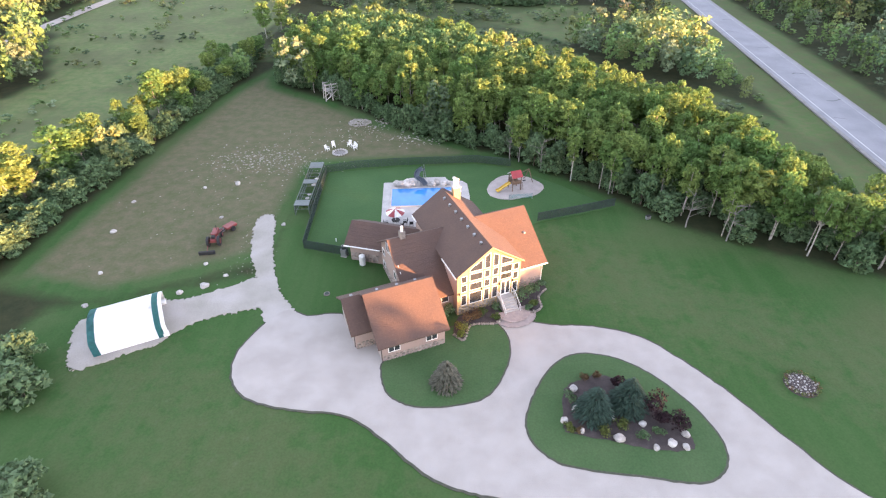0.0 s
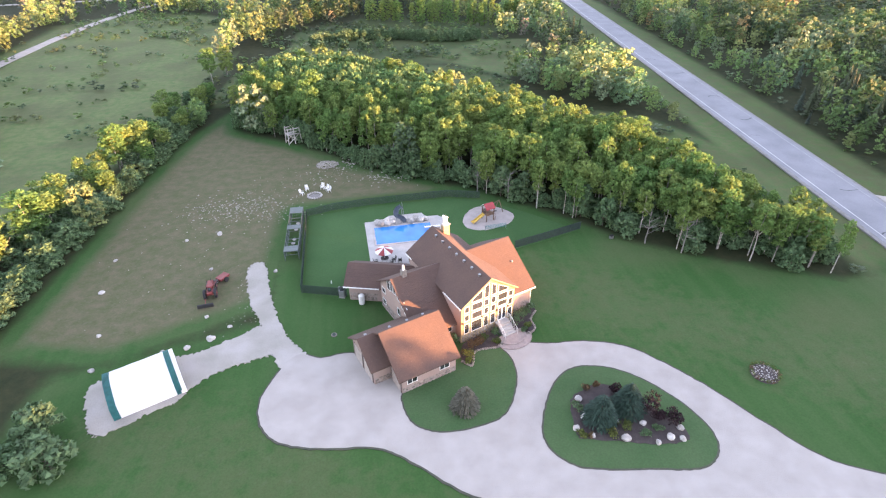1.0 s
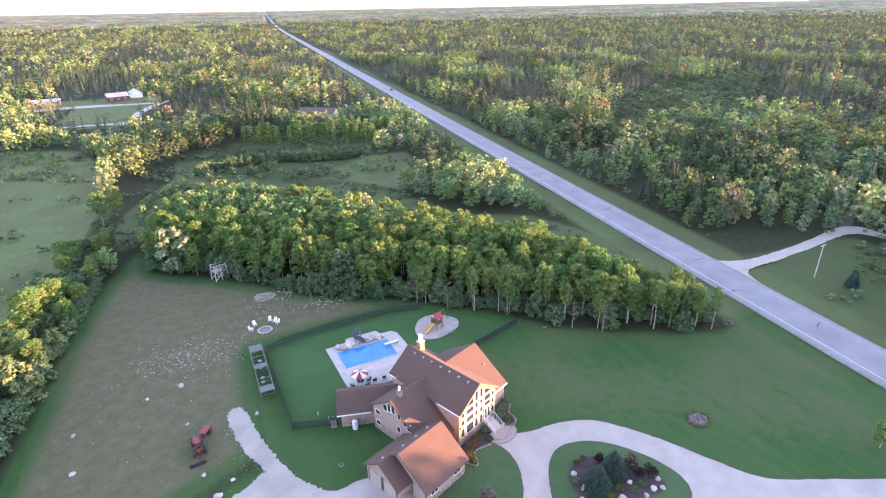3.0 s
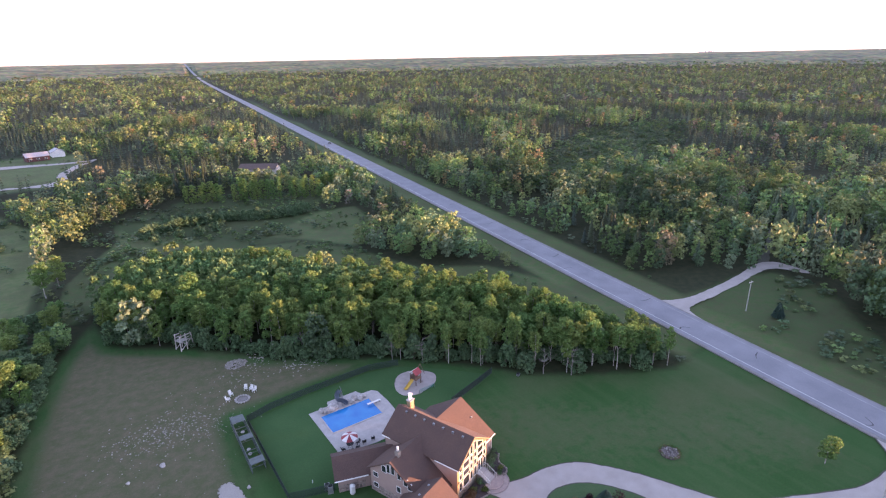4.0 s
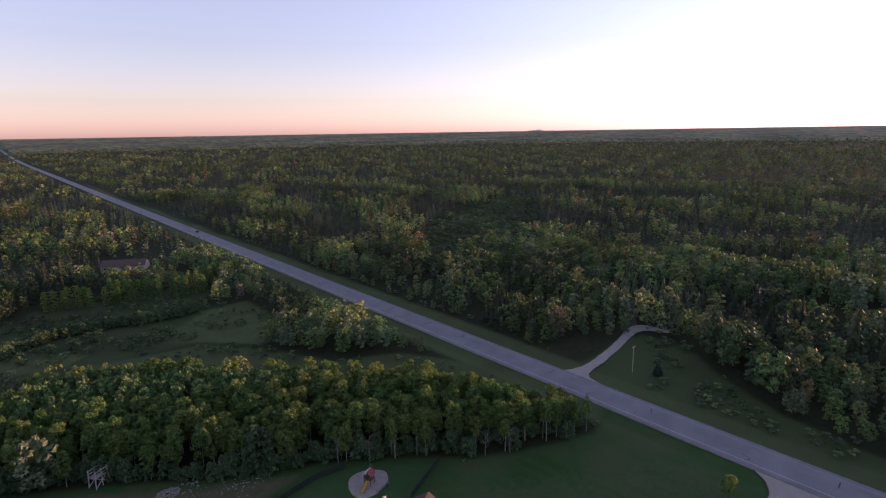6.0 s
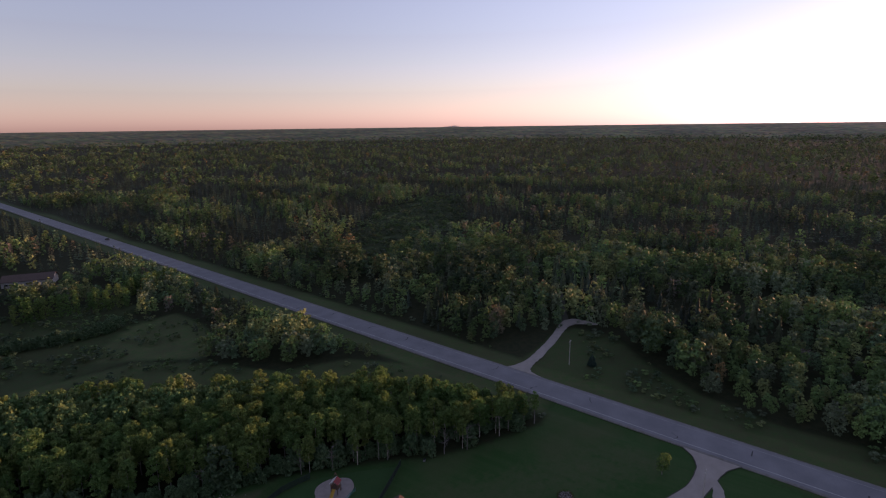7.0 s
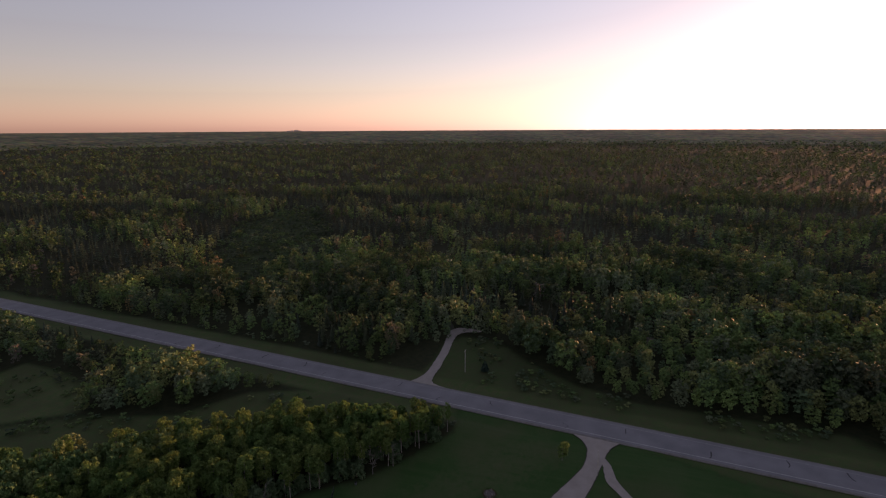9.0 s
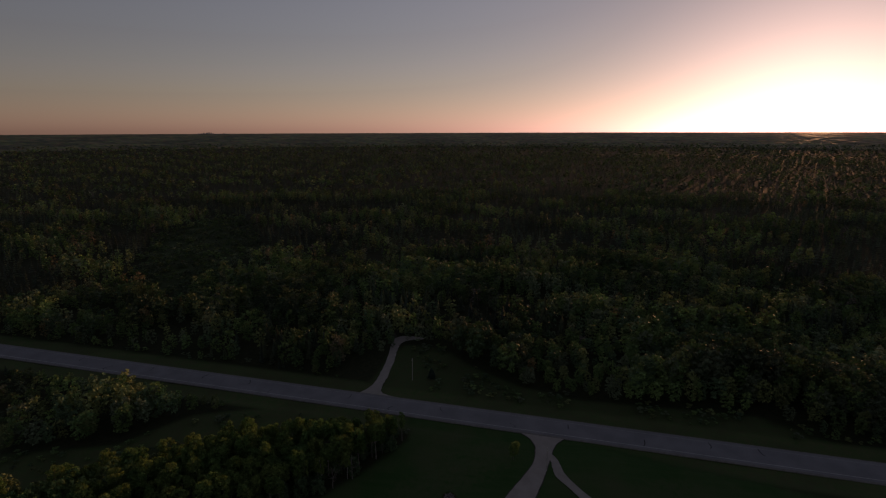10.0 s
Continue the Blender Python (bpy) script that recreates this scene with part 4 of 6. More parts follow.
def roof_side(corners, parent):
    """One slope, given as eave, eave, ridge, ridge."""
    r = slab("roof", corners, parent)
    courses(r, *corners)
    return r


def gable_walls(name, parent, u0, u1, v0, v1, eave, ridge, along, mat=SIDING, base=-0.3):
    """Walls under a ridge that runs along u or v."""
    bm = bmesh.new()
    if along == "u":
        vm = (v0 + v1) / 2
        prism(bm, [(u0, v0, base), (u0, v1, base), (u0, v1, eave), (u0, vm, ridge), (u0, v0, eave)], (u1 - u0, 0, 0))
    else:
        um = (u0 + u1) / 2
        prism(bm, [(u0, v0, base), (u0, v0, eave), (um, v0, ridge), (u1, v0, eave), (u1, v0, base)], (0, v1 - v0, 0))
    return part(name, bm, mat, parent)


def siding(wall, x0, x1, z0, z1, m, step=0.3):
    """Lapped boards over a wall face; the face looks along -y of m."""
    n = int((z1 - z0) / step)
    for i in range(n):
        bm = bmesh.new()
        z = z0 + i * step
        prism(bm, [(x0, -0.030, z), (x0, -0.008, z + step - 0.01), (x0, 0.0, z + step - 0.01), (x0, 0.0, z)], (x1 - x0, 0, 0))
        bmesh.ops.transform(bm, matrix=m, verts=bm.verts)
        part("siding_board", bm, SIDING, wall)


def stone_band(wall, length, z0, z1, m, seed):
    """Fieldstones laid proud along the foot of a wall; one mesh shared per size."""
    rnd = random.Random(seed)
    z = z0
    while z < z1 - 0.12:
        h = rnd.uniform(0.22, 0.34)
        x = rnd.uniform(0, 0.15)
        while x < length - 0.2:
            w = min(rnd.uniform(0.3, 0.6), length - x)
            stone = new("stone", STONES[rnd.randrange(len(STONES))])
            stone.parent = wall
            stone.matrix_local = m @ pose(x + w / 2, -0.02, z + h / 2) @ Matrix.Diagonal((w * 0.94, 0.16, h * 0.92, 1))
            x += w
        z += h


def rock_mesh(name, seed, mat, sub=2, rough=0.25):
    rnd = np.random.RandomState(seed)
    bm = bmesh.new()
    bmesh.ops.create_icosphere(bm, subdivisions=sub, radius=0.5)
    off = Vector(rnd.uniform(0, 50, 3))
    for v in bm.verts:
        v.co *= 1 + rough * 1.6 * noise.noise(v.co * 2.2 + off)
    me = bpy.data.meshes.new(name)
    bm.to_mesh(me)
    bm.free()
    me.materials.append(mat)
    return me


STONES = [rock_mesh("stone", i, STONE, 1, 0.2) for i in range(4)]
ROCKS = [rock_mesh("rock", 20 + i, PALE_STONE) for i in range(5)]


def window(parent, m, w, h, bars_x=1, bars_z=0, top=0.0, mat=WHITE):
    """A framed window facing -y of m, its lower middle at m. top: how much higher the right jamb is than the left."""
    f = 0.07
    bm = bmesh.new()
    x0, x1, zl, zr = -w / 2, w / 2, h, h + top
    prism(bm, [(x0 - f, -0.07, -f), (x0, -0.07, -f), (x0, -0.07, zl + f), (x0 - f, -0.07, zl + f)], (0, 0.09, 0))
    prism(bm, [(x1, -0.07, -f), (x1 + f, -0.07, -f), (x1 + f, -0.07, zr + f), (x1, -0.07, zr + f)], (0, 0.09, 0))
    prism(bm, [(x0, -0.068, -f), (x1, -0.068, -f), (x1, -0.068, 0), (x0, -0.068, 0)], (0, 0.088, 0))
    prism(bm, [(x0, -0.068, zl), (x1, -0.068, zr), (x1, -0.068, zr + f), (x0, -0.068, zl + f)], (0, 0.088, 0))
    for k in range(1, bars_x):
        x = x0 + w * k / bars_x
        box(bm, x - 0.03, x + 0.03, -0.055, 0, 0, min(zl, zr))
    for k in range(1, bars_z + 1):
        z = h * k / (bars_z + 1)
        box(bm, x0, x1, -0.05, 0, z - 0.03, z + 0.03)
    bmesh.ops.transform(bm, matrix=m, verts=bm.verts)
    ob = part("window", bm, mat, parent, "white-framed window with dark glass")
    bm = prism(bmesh.new(), [(x0, -0.03, 0), (x1, -0.03, 0), (x1, -0.03, zr), (x0, -0.03, zl)], (0, 0.02, 0))
    bmesh.ops.transform(bm, matrix=m, verts=bm.verts)
    part("pane", bm, GLASS, ob, "dark glass pane")
    return ob


def gutter(parent, a, b):
    a, b = Vector(a), Vector(b)
    bm = tube(bmesh.new(), a, b, 0.09, 0.09, 5)
    return part("gutter", bm, WHITE, parent)


# garage with its side bay
g_wall = gable_walls("wall", house, 0.4, 7.75, -0.1, 9.1, 2.55, 5.75, "u")
roof_side([(-0.15, -0.6, 2.5), (8.15, -0.6, 2.5), (8.15, 4.52, 6.15), (-0.15, 4.52, 6.15)], house)
roof_side([(8.15, 9.65, 2.5), (-0.15, 9.65, 2.5), (-0.15, 4.52, 6.15), (8.15, 4.52, 6.15)], house)
bay = gable_walls("wall", house, -1.8, 0.4, 2.9, 9.2, 2.65, 4.8, "u")
roof_side([(-2.3, 2.5, 2.5), (0.9, 2.5, 2.5), (0.9, 6.08, 5.03), (-2.3, 6.08, 5.03)], house)
roof_side([(-0.15, 9.65, 2.5), (-2.3, 9.65, 2.5), (-2.3, 6.08, 5.03), (-0.15, 6.08, 5.03)], house)
siding(g_wall, 0.4, 7.75, 1.0, 2.5, Matrix.Translation((0, -0.1, 0)))
stone_band(g_wall, 7.3, -0.05, 0.9, Matrix.Translation((0.42, -0.1, 0)), 3)
siding(bay, -1.8, 0.4, 1.0, 2.5, Matrix.Translation((0, 2.9, 0)))
stone_band(bay, 2.2, -0.05, 0.9, Matrix.Translation((-1.8, 2.9, 0)), 4)
for u in (1.75, 6.15):
    window(g_wall, Matrix.Translation((u, -0.13, 1.25)), 1.25, 0.75, 2)


def garage_door(parent, v, u, w):
    m = pose(u, v, 0, 0, 0, -90)
    door = part("garage_door", boxed(-w / 2, w / 2, -0.04, 0.02, 0, 2.15, m=m), DOOR_PAINT, parent, "pale sectional garage door")
    for k in range(4):
        part("panel", boxed(-w / 2 + 0.04, w / 2 - 0.04, -0.075, -0.04, 0.05 + k * 0.53, 0.53 + k * 0.53, 0.015, m), DOOR_PAINT, door)
    for s in (-1, 1):
        part("jamb", boxed(s * (w / 2 + 0.08) - 0.08, s * (w / 2 + 0.08) + 0.08, -0.06, 0.02, 0, 2.3, m=m), BROWN_TRIM, door)
    return door


garage_door(bay, 4.55, -1.82, 2.4)
garage_door(bay, 7.45, -1.82, 2.4)
garage_door(g_wall, 1.35, 0.38, 2.3)
for k, (u, v, s) in enumerate(((1.8, 5.6, 1), (4.2, 5.6, 1), (6.4, 5.6, 1), (-1.0, 6.6, 1))):
    part("roof_vent", boxed(u - 0.16, u + 0.16, v - 0.16, v + 0.16, 6.15 - (v - 4.5) * 0.71, 6.35 - (v - 4.5) * 0.71, 0.03), METAL, house)

# tall middle block with the glazed gable
gable_walls("wall", house, 10.95, 19.25, 3.8, 17.9, 5.85, 8.8, "v")
front = part("gable_front", prism(bmesh.new(), [(10.93, 3.7, -0.2), (10.93, 3.7, 5.9), (15.1, 3.7, 8.85), (19.27, 3.7, 5.9), (19.27, 3.7, -0.2)], (0, 0.1, 0)), STUCCO, house, "cream stucco gable front")
roof_side([(10.6, 18.3, 6.0), (10.6, 3.25, 6.0), (15.05, 3.25, 9.15), (15.05, 18.3, 9.15)], house)
roof_side([(19.5, 3.25, 6.0), (19.5, 18.3, 6.0), (15.05, 18.3, 9.15), (15.05, 3.25, 9.15)], house)
stone_band(front, 5.2, -0.1, 1.0, Matrix.Translation((10.95, 3.7, 0)), 6)
stone_band(front, 1.2, -0.1, 1.0, Matrix.Translation((18.0, 3.7, 0)), 7)
FRONT_COLUMNS = ((11.75, 0.62, ((1.3, 1.5), (3.35, 0.95), (4.75, 0.85)), None), (13.3, 1.55, ((1.3, 1.6), (3.35, 0.95), (4.75, 0.95)), (6.1, 0.35, 1.0)),
                 (14.75, 0.62, ((1.3, 1.6), (3.35, 0.95), (4.75, 0.95)), (6.1, 1.65, 0.4)), (15.85, 0.62, ((1.3, 1.6), (3.35, 0.95), (4.75, 0.95)), (6.1, 1.75, -0.35)),
                 (17.3, 1.45, ((3.75, 0.75), (4.75, 0.95)), (6.1, 1.15, -0.85)), (18.6, 0.62, ((1.3, 1.5), (3.35, 0.95), (4.75, 0.85)), None))
for u, w, rows_up, head in FRONT_COLUMNS:
    for z, h in rows_up:
        window(front, Matrix.Translation((u, 3.7, z)), w, h)
    if head:
        window(front, Matrix.Translation((u, 3.7, head[0])), w, head[1], 1, 0, head[2])
door = part("front_door", boxed(16.65, 17.95, 3.62, 3.7, 1.2, 3.45, 0.02), WHITE, front, "white double front door with glass")
for k in (-0.32, 0.32):
    part("pane", boxed(17.3 + k - 0.22, 17.3 + k + 0.22, 3.60, 3.64, 1.45, 3.3), GLASS, door, "dark glass pane")
for u in (11.15, 14.05, 16.45, 18.25):
    lamp = part("wall_lamp", boxed(u - 0.07, u + 0.07, 3.5, 3.68, 3.0, 3.35, 0.03), BLACK, front, "small black wall lamp")
for a, b in (((10.75, 3.22, 5.95), (15.05, 3.22, 9.0)), ((19.4, 3.22, 5.95), (15.05, 3.22, 9.0))):
    part("bargeboard", prism(bmesh.new(), [Vector(a), Vector(b), Vector(b) + Vector((0, 0, 0.2)), Vector(a) + Vector((0, 0, 0.2))], (0, -0.05, 0)), STUCCO, house)
gutter(house, (10.55, 3.3, 5.9), (10.55, 7.6, 5.9))
gutter(house, (10.55, 16.5, 5.9), (10.55, 18.2, 5.9))
for k in range(7):
    v = 5.0 + k * 1.85
    part("roof_vent", boxed(14.3, 14.62, v - 0.17, v + 0.17, 8.5, 8.98, 0.04), METAL, house, "small grey roof vent")

# east wing
e_wall = gable_walls("wall", house, 19.25, 23.4, 5.2, 18.0, 3.55, 7.6, "u")
roof_side([(16.6, 4.8, 3.4), (23.85, 4.8, 3.4), (23.85, 11.6, 8.05), (16.6, 11.6, 8.05)], house)
roof_side([(23.85, 18.4, 3.4), (16.6, 18.4, 3.4), (16.6, 11.6, 8.05), (23.85, 11.6, 8.05)], house)
siding(e_wall, 19.3, 23.4, 1.1, 3.4, Matrix.Translation((0, 5.2, 0)))
stone_band(e_wall, 4.1, -0.05, 1.3, Matrix.Translation((19.3, 5.2, 0)), 8)
gutter(house, (19.5, 4.75, 3.35), (23.85, 4.75, 3.35))
part("downpipe", tube(bmesh.new(), (23.3, 5.1, 0), (23.3, 5.1, 3.4), 0.06), WHITE, house)
part("roof_vent", boxed(22.2, 22.5, 8.4, 8.7, 5.8, 6.15, 0.04), METAL, house)

# west wing, the link to the garage, and the low angled room behind
w_wall = gable_walls("wall", house, 5.5, 11.0, 7.4, 16.3, 4.15, 7.1, "u")
roof_side([(5.05, 7.0, 4.1), (12.6, 7.0, 4.1), (12.6, 11.85, 7.4), (5.05, 11.85, 7.4)], house)
roof_side([(12.6, 16.7, 4.1), (5.05, 16.7, 4.1), (5.05, 11.85, 7.4), (12.6, 11.85, 7.4)], house)
siding(w_wall, -16.3, -7.4, 1.3, 4.3, pose(5.5, 0, 0, 0, 0, -90))
stone_band(w_wall, 6.6, -0.05, 1.2, pose(5.5, 16.3, 0, 0, 0, -90), 9)
for v, z, w, h in ((13.4, 4.6, 0.8, 1.15), (12.5, 4.9, 0.6, 1.5), (11.6, 5.0, 0.6, 1.5), (10.4, 4.7, 0.6, 1.3), (9.2, 4.1, 0.7, 1.3), (8.4, 3.7, 0.7, 1.2), (15.2, 2.9, 0.9, 0.8), (15.2, 0.9, 0.9, 0.8), (10.6, 2.2, 0.7, 1.0)):
    window(w_wall, pose(5.47, v, z, 0, 0, -90), w, h)
link_wall = part("wall", boxed(7.75, 11.0, 5.1, 8.0, -0.2, 2.6), SIDING, house)
roof_side([(7.6, 4.7, 2.54), (10.93, 4.7, 2.54), (10.93, 7.6, 4.52), (7.6, 7.6, 4.52)], house)
window(link_wall, Matrix.Translation((9.9, 5.08, 1.35)), 0.8, 0.85)
A = HOUSE.inverted() @ pose(-12.6, 60.0, 0, 0, 0, -15.4)
a_wall = gable_walls("wall", house, 0, 9.5, 0, 5.4, 2.75, 4.3, "u")
a_wall.data.transform(A)
for c in ([(-0.6, -0.6, 2.6), (9.5, -0.6, 2.6), (9.5, 2.7, 4.6), (-0.6, 2.7, 4.6)], [(9.5, 6.0, 2.6), (-0.6, 6.0, 2.6), (-0.6, 2.7, 4.6), (9.5, 2.7, 4.6)]):
    roof_side([A @ Vector(p) for p in c], house)
siding(a_wall, 0, 4.3, 1.2, 2.7, A)
stone_band(a_wall, 4.2, -0.05, 1.15, A, 11)
gutter(house, A @ Vector((-0.6, -0.65, 2.55)), A @ Vector((4.6, -0.65, 2.55)))

# chimneys
chimney = part("chimney", boxed(15.9, 16.9, 16.4, 17.2, 6.5, 9.75, 0.03), BRICK, house, "yellow brick chimney")
part("chimney_cap", boxed(15.8, 17.0, 16.3, 17.3, 9.75, 9.9, 0.03), CONCRETE, chimney)
for u, h in ((16.15, 11.1), (16.6, 10.8)):
    part("flue", tube(bmesh.new(), (u, 16.8, 9.85), (u, 16.8, h), 0.16, 0.16, 8), WHITE, chimney)
    part("flue_cap", tube(bmesh.new(), (u, 16.8, h), (u, 16.8, h + 0.12), 0.26, 0.2, 8), WHITE, chimney)
stack = part("chimney", boxed(6.7, 7.4, 11.5, 12.2, 6.6, 8.2, 0.04), STONE, house, "short stone chimney")
part("flue", tube(bmesh.new(), (7.05, 11.85, 8.2), (7.05, 11.85, 8.9), 0.17, 0.17, 8), WHITE, stack)

# front steps, their paved landing and planting
steps = empty("front_steps", HOUSE @ pose(17.2, 3.6, 0), "pale concrete front steps with white railings", "steps")
for k in range(7):
    part("step", boxed(-0.95, 0.95, -0.75 - 0.29 * k, 0.05, 0, 1.2 - 0.17 * k, 0.015), CONCRETE, steps)
for s in (-1, 1):
    rail = bmesh.new()
    tube(rail, (s * 1.0, -0.1, 2.1), (s * 1.0, -0.75, 2.1), 0.035)
    tube(rail, (s * 1.0, -0.75, 2.1), (s * 1.0, -2.5, 0.95), 0.035)
    for k in range(8):
        y = -0.1 - k * 0.34
        zt = 2.1 if y > -0.75 else 2.1 - (-0.75 - y) * 0.66
        tube(rail, (s * 1.0, y, max(0.05, zt - 1.0)), (s * 1.0, y, zt), 0.022, sides=5)
    part("railing", rail, WHITE, steps, "white railing")
landing = empty("paved_landing", HOUSE @ pose(17.3, 1.2, 0), "round tiers of pinkish pavers below the front steps", "landing")
for r, z, y in ((2.5, 0.10, -0.4), (1.9, 0.22, -0.1)):
    pts = [(r * math.cos(a), y + r * 0.8 * math.sin(a), z) for a in np.linspace(math.pi, math.tau, 17)] + [(r, 0.6, z), (-r, 0.6, z)]
    tier = part("tier", prism(bmesh.new(), pts, (0, 0, -0.25)), PAVER, landing)
    for k in range(18):
        a = math.pi + (k + 0.5) * math.pi / 18
        part("paver", boxed(-0.15, 0.15, -0.1, 0.1, -0.05, 0.02, 0.015, pose(r * math.cos(a), y + r * 0.8 * math.sin(a), z + 0.02, 0, 0, math.degrees(a) + 90)), PAVER, tier)


# ---- pool yard ----
POOL = pose(-3.2, 76.9, 0, 0, 0, 2.0)
DECK = [(-9.9, 81.7), (-6.0, 81.9), (-5.6, 83.4), (0.6, 83.6), (1.2, 82.2), (3.4, 82.2), (4.3, 81.2), (4.6, 77.0), (4.4, 71.0), (2.0, 67.6), (-2.5, 67.2), (-9.3, 68.0)]
YARD = [(-19.9, 85.6), (-15.3, 86.6), (-8.4, 87.7), (6.1, 88.6), (12.5, 87.0), (20, 80.5), (27.0, 73.2), (21, 70.8), (14.6, 68.8), (4, 62), (-12.6, 60.9), (-19.4, 63.0)]
YARD_TURF = material("watered_turf", (0.014, 0.060, 0.009), 0.95, second=(0.020, 0.068, 0.012), scale=0.2, grain=0.2, grain_scale=5, bump=0.4, bump_scale=3)
sheet("yard_lawn", YARD, -0.05, YARD_TURF, "rich green watered lawn inside the yard fence", "lawn", ragged=0.05)
sheet("pool_deck", DECK, 0.04, CONCRETE, "pale concrete deck round the swimming pool", "pool deck", ragged=0.03)
pool = empty("swimming_pool", POOL, "rectangular swimming pool with bright blue water", "swimming pool")
part("water", boxed(-5.0, 5.0, -2.85, 2.75, 0.02, 0.065), WATER, pool, "bright blue clear water")
for x0, x1, y0, y1 in ((-5.3, 5.3, -3.15, -2.85), (-5.3, 5.3, 2.75, 3.05), (-5.3, -5.0, -2.85, 2.75), (5.0, 5.3, -2.85, 2.75)):
    part("coping", boxed(x0, x1, y0, y1, 0.02, 0.12, 0.02), CONCRETE, pool)
board = empty("diving_board", POOL @ pose(5.6, 0.6, 0.1), "white diving board at the pool's end", "diving board")
part("plank", boxed(-1.9, 0.9, -0.22, 0.22, 0.38, 0.44, 0.02), WHITE, board)
for x in (0.0, 0.7):
    part("stand", boxed(x - 0.06, x + 0.06, -0.2, 0.2, -0.03, 0.38, 0.01), METAL, board)
rw = random.Random(8)
for k in range(11):
    x = -4.3 + k * 0.86
    if 4 <= k <= 5:
        continue
    s = rw.uniform(1.1, 1.7)
    b = new("boulder", ROCKS[k % 5])
    b.matrix_world = POOL @ pose(x, 3.7 + rw.uniform(-0.2, 0.5), 0.03 + s * 0.28, 0, 0, rw.uniform(0, 360)) @ Matrix.Diagonal((s * 1.1, s, s * 0.9, 1))
    tagged(b, "pale rounded boulder beside the swimming pool", "boulder", "boulders along the pool")
slide = empty("water_slide", POOL @ pose(0.1, 4.4, 0.0) @ Matrix.Scale(1.05, 4), "grey-blue plastic water slide over the pool's rocks", "water slide")
path_pts = curve_through([(0.2, 0.9, 2.2), (-0.6, 0.5, 1.9), (-0.9, -0.3, 1.3), (-0.1, -0.8, 0.9), (0.4, -1.4, 0.5)], 5, closed=False)
bm = bmesh.new()
rows_of = []
for i, p in enumerate(path_pts):
    q = path_pts[min(i + 1, len(path_pts) - 1)] - path_pts[max(i - 1, 0)]
    side = Vector((q[1], -q[0], 0)).normalized()
    c = Vector(p)
    rows_of.append([bm.verts.new(c + side * s + Vector((0, 0, h))) for s, h in ((-0.45, 0.35), (-0.38, 0.02), (0, -0.06), (0.38, 0.02), (0.45, 0.35))])
for a, b in zip(rows_of, rows_of[1:]):
    for k in range(4):
        bm.faces.new((a[k], a[k + 1], b[k + 1], b[k]))
bmesh.ops.solidify(bm, geom=list(bm.faces), thickness=0.05)
part("chute", bm, BLUE_SLIDE, slide)
for x, y, h in ((0.2, 0.9, 2.1), (-0.8, 0.1, 1.5), (-0.3, -0.7, 0.9)):
    part("leg", tube(bmesh.new(), (x, y, 0), (x, y, h), 0.06), METAL, slide)
lad = bmesh.new()
for s in (-0.28, 0.28):
    tube(lad, (0.6, 1.1 + s, 0), (0.3, 1.0 + s, 2.9), 0.04)
for k in range(7):
    tube(lad, (0.57 - k * 0.04, 0.82, 0.3 + k * 0.32), (0.57 - k * 0.04, 1.38, 0.3 + k * 0.32), 0.03)
part("ladder", lad, METAL, slide)

umbrella = empty("patio_umbrella", pose(-7.0, 68.7, 0.04), "red and white striped patio umbrella, open", "umbrella")
for k in range(8):
    a0, a1 = k * math.tau / 8, (k + 1) * math.tau / 8
    bm = bmesh.new()
    rim = [(1.45 * math.cos(a0 + (a1 - a0) * i / 2), 1.45 * math.sin(a0 + (a1 - a0) * i / 2), 2.05 + 0.04 * (i == 1)) for i in range(3)]
    prism(bm, [(0, 0, 2.7), rim[0], rim[1], rim[2]], (0, 0, -0.03))
    part("canopy_panel", bm, RED if k % 2 else WHITE, umbrella, "red panel" if k % 2 else "white panel")
    part("rib", tube(bmesh.new(), (0, 0, 2.62), (1.42 * math.cos(a0), 1.42 * math.sin(a0), 2.0), 0.015), METAL, umbrella)
part("pole", tube(bmesh.new(), (0, 0, 0), (0, 0, 2.8), 0.03), WHITE, umbrella)
table = empty("patio_table", pose(-7.0, 68.7, 0.04), "round dark patio table under the umbrella", "table")
part("tabletop", tube(bmesh.new(), (0, 0, 0.70), (0, 0, 0.74), 0.65, 0.65, 18), BLACK, table)
for k in range(4):
    a = k * math.pi / 2 + 0.4
    part("leg", tube(bmesh.new(), (0.5 * math.cos(a), 0.5 * math.sin(a), 0), (0.4 * math.cos(a), 0.4 * math.sin(a), 0.7), 0.025), BLACK, table)


def chair(name, m, mat, label, group):
    root = empty(name, m, label, "chair", group)
    part("seat", boxed(-0.27, 0.27, -0.27, 0.27, 0.38, 0.44, 0.02), mat, root)
    part("backrest", boxed(-0.27, 0.27, -0.05, 0.03, 0.42, 1.0, 0.02, pose(0, 0.25, 0, -12)), mat, root)
    for x in (-0.24, 0.24):
        for y in (-0.24, 0.24):
            part("leg", boxed(x - 0.03, x + 0.03, y - 0.03, y + 0.03, 0, 0.39), mat, root)
        part("armrest", boxed(x - 0.04, x + 0.04, -0.28, 0.25, 0.6, 0.65, 0.01), mat, root)
    return root


dark_chair = chair("patio_chair", pose(-8.4, 68.3, 0.04, 0, 0, 100), BLACK, "dark patio chair beside the umbrella table", "patio chairs")
for x, y, r in ((-7.4, 67.3, 200), (-6.2, 67.5, 230), (-5.6, 68.6, 280), (-4.6, 68.2, 180), (-2.9, 68.2, 170)):
    copy_thing(dark_chair, pose(x, y, 0.04, 0, 0, r))

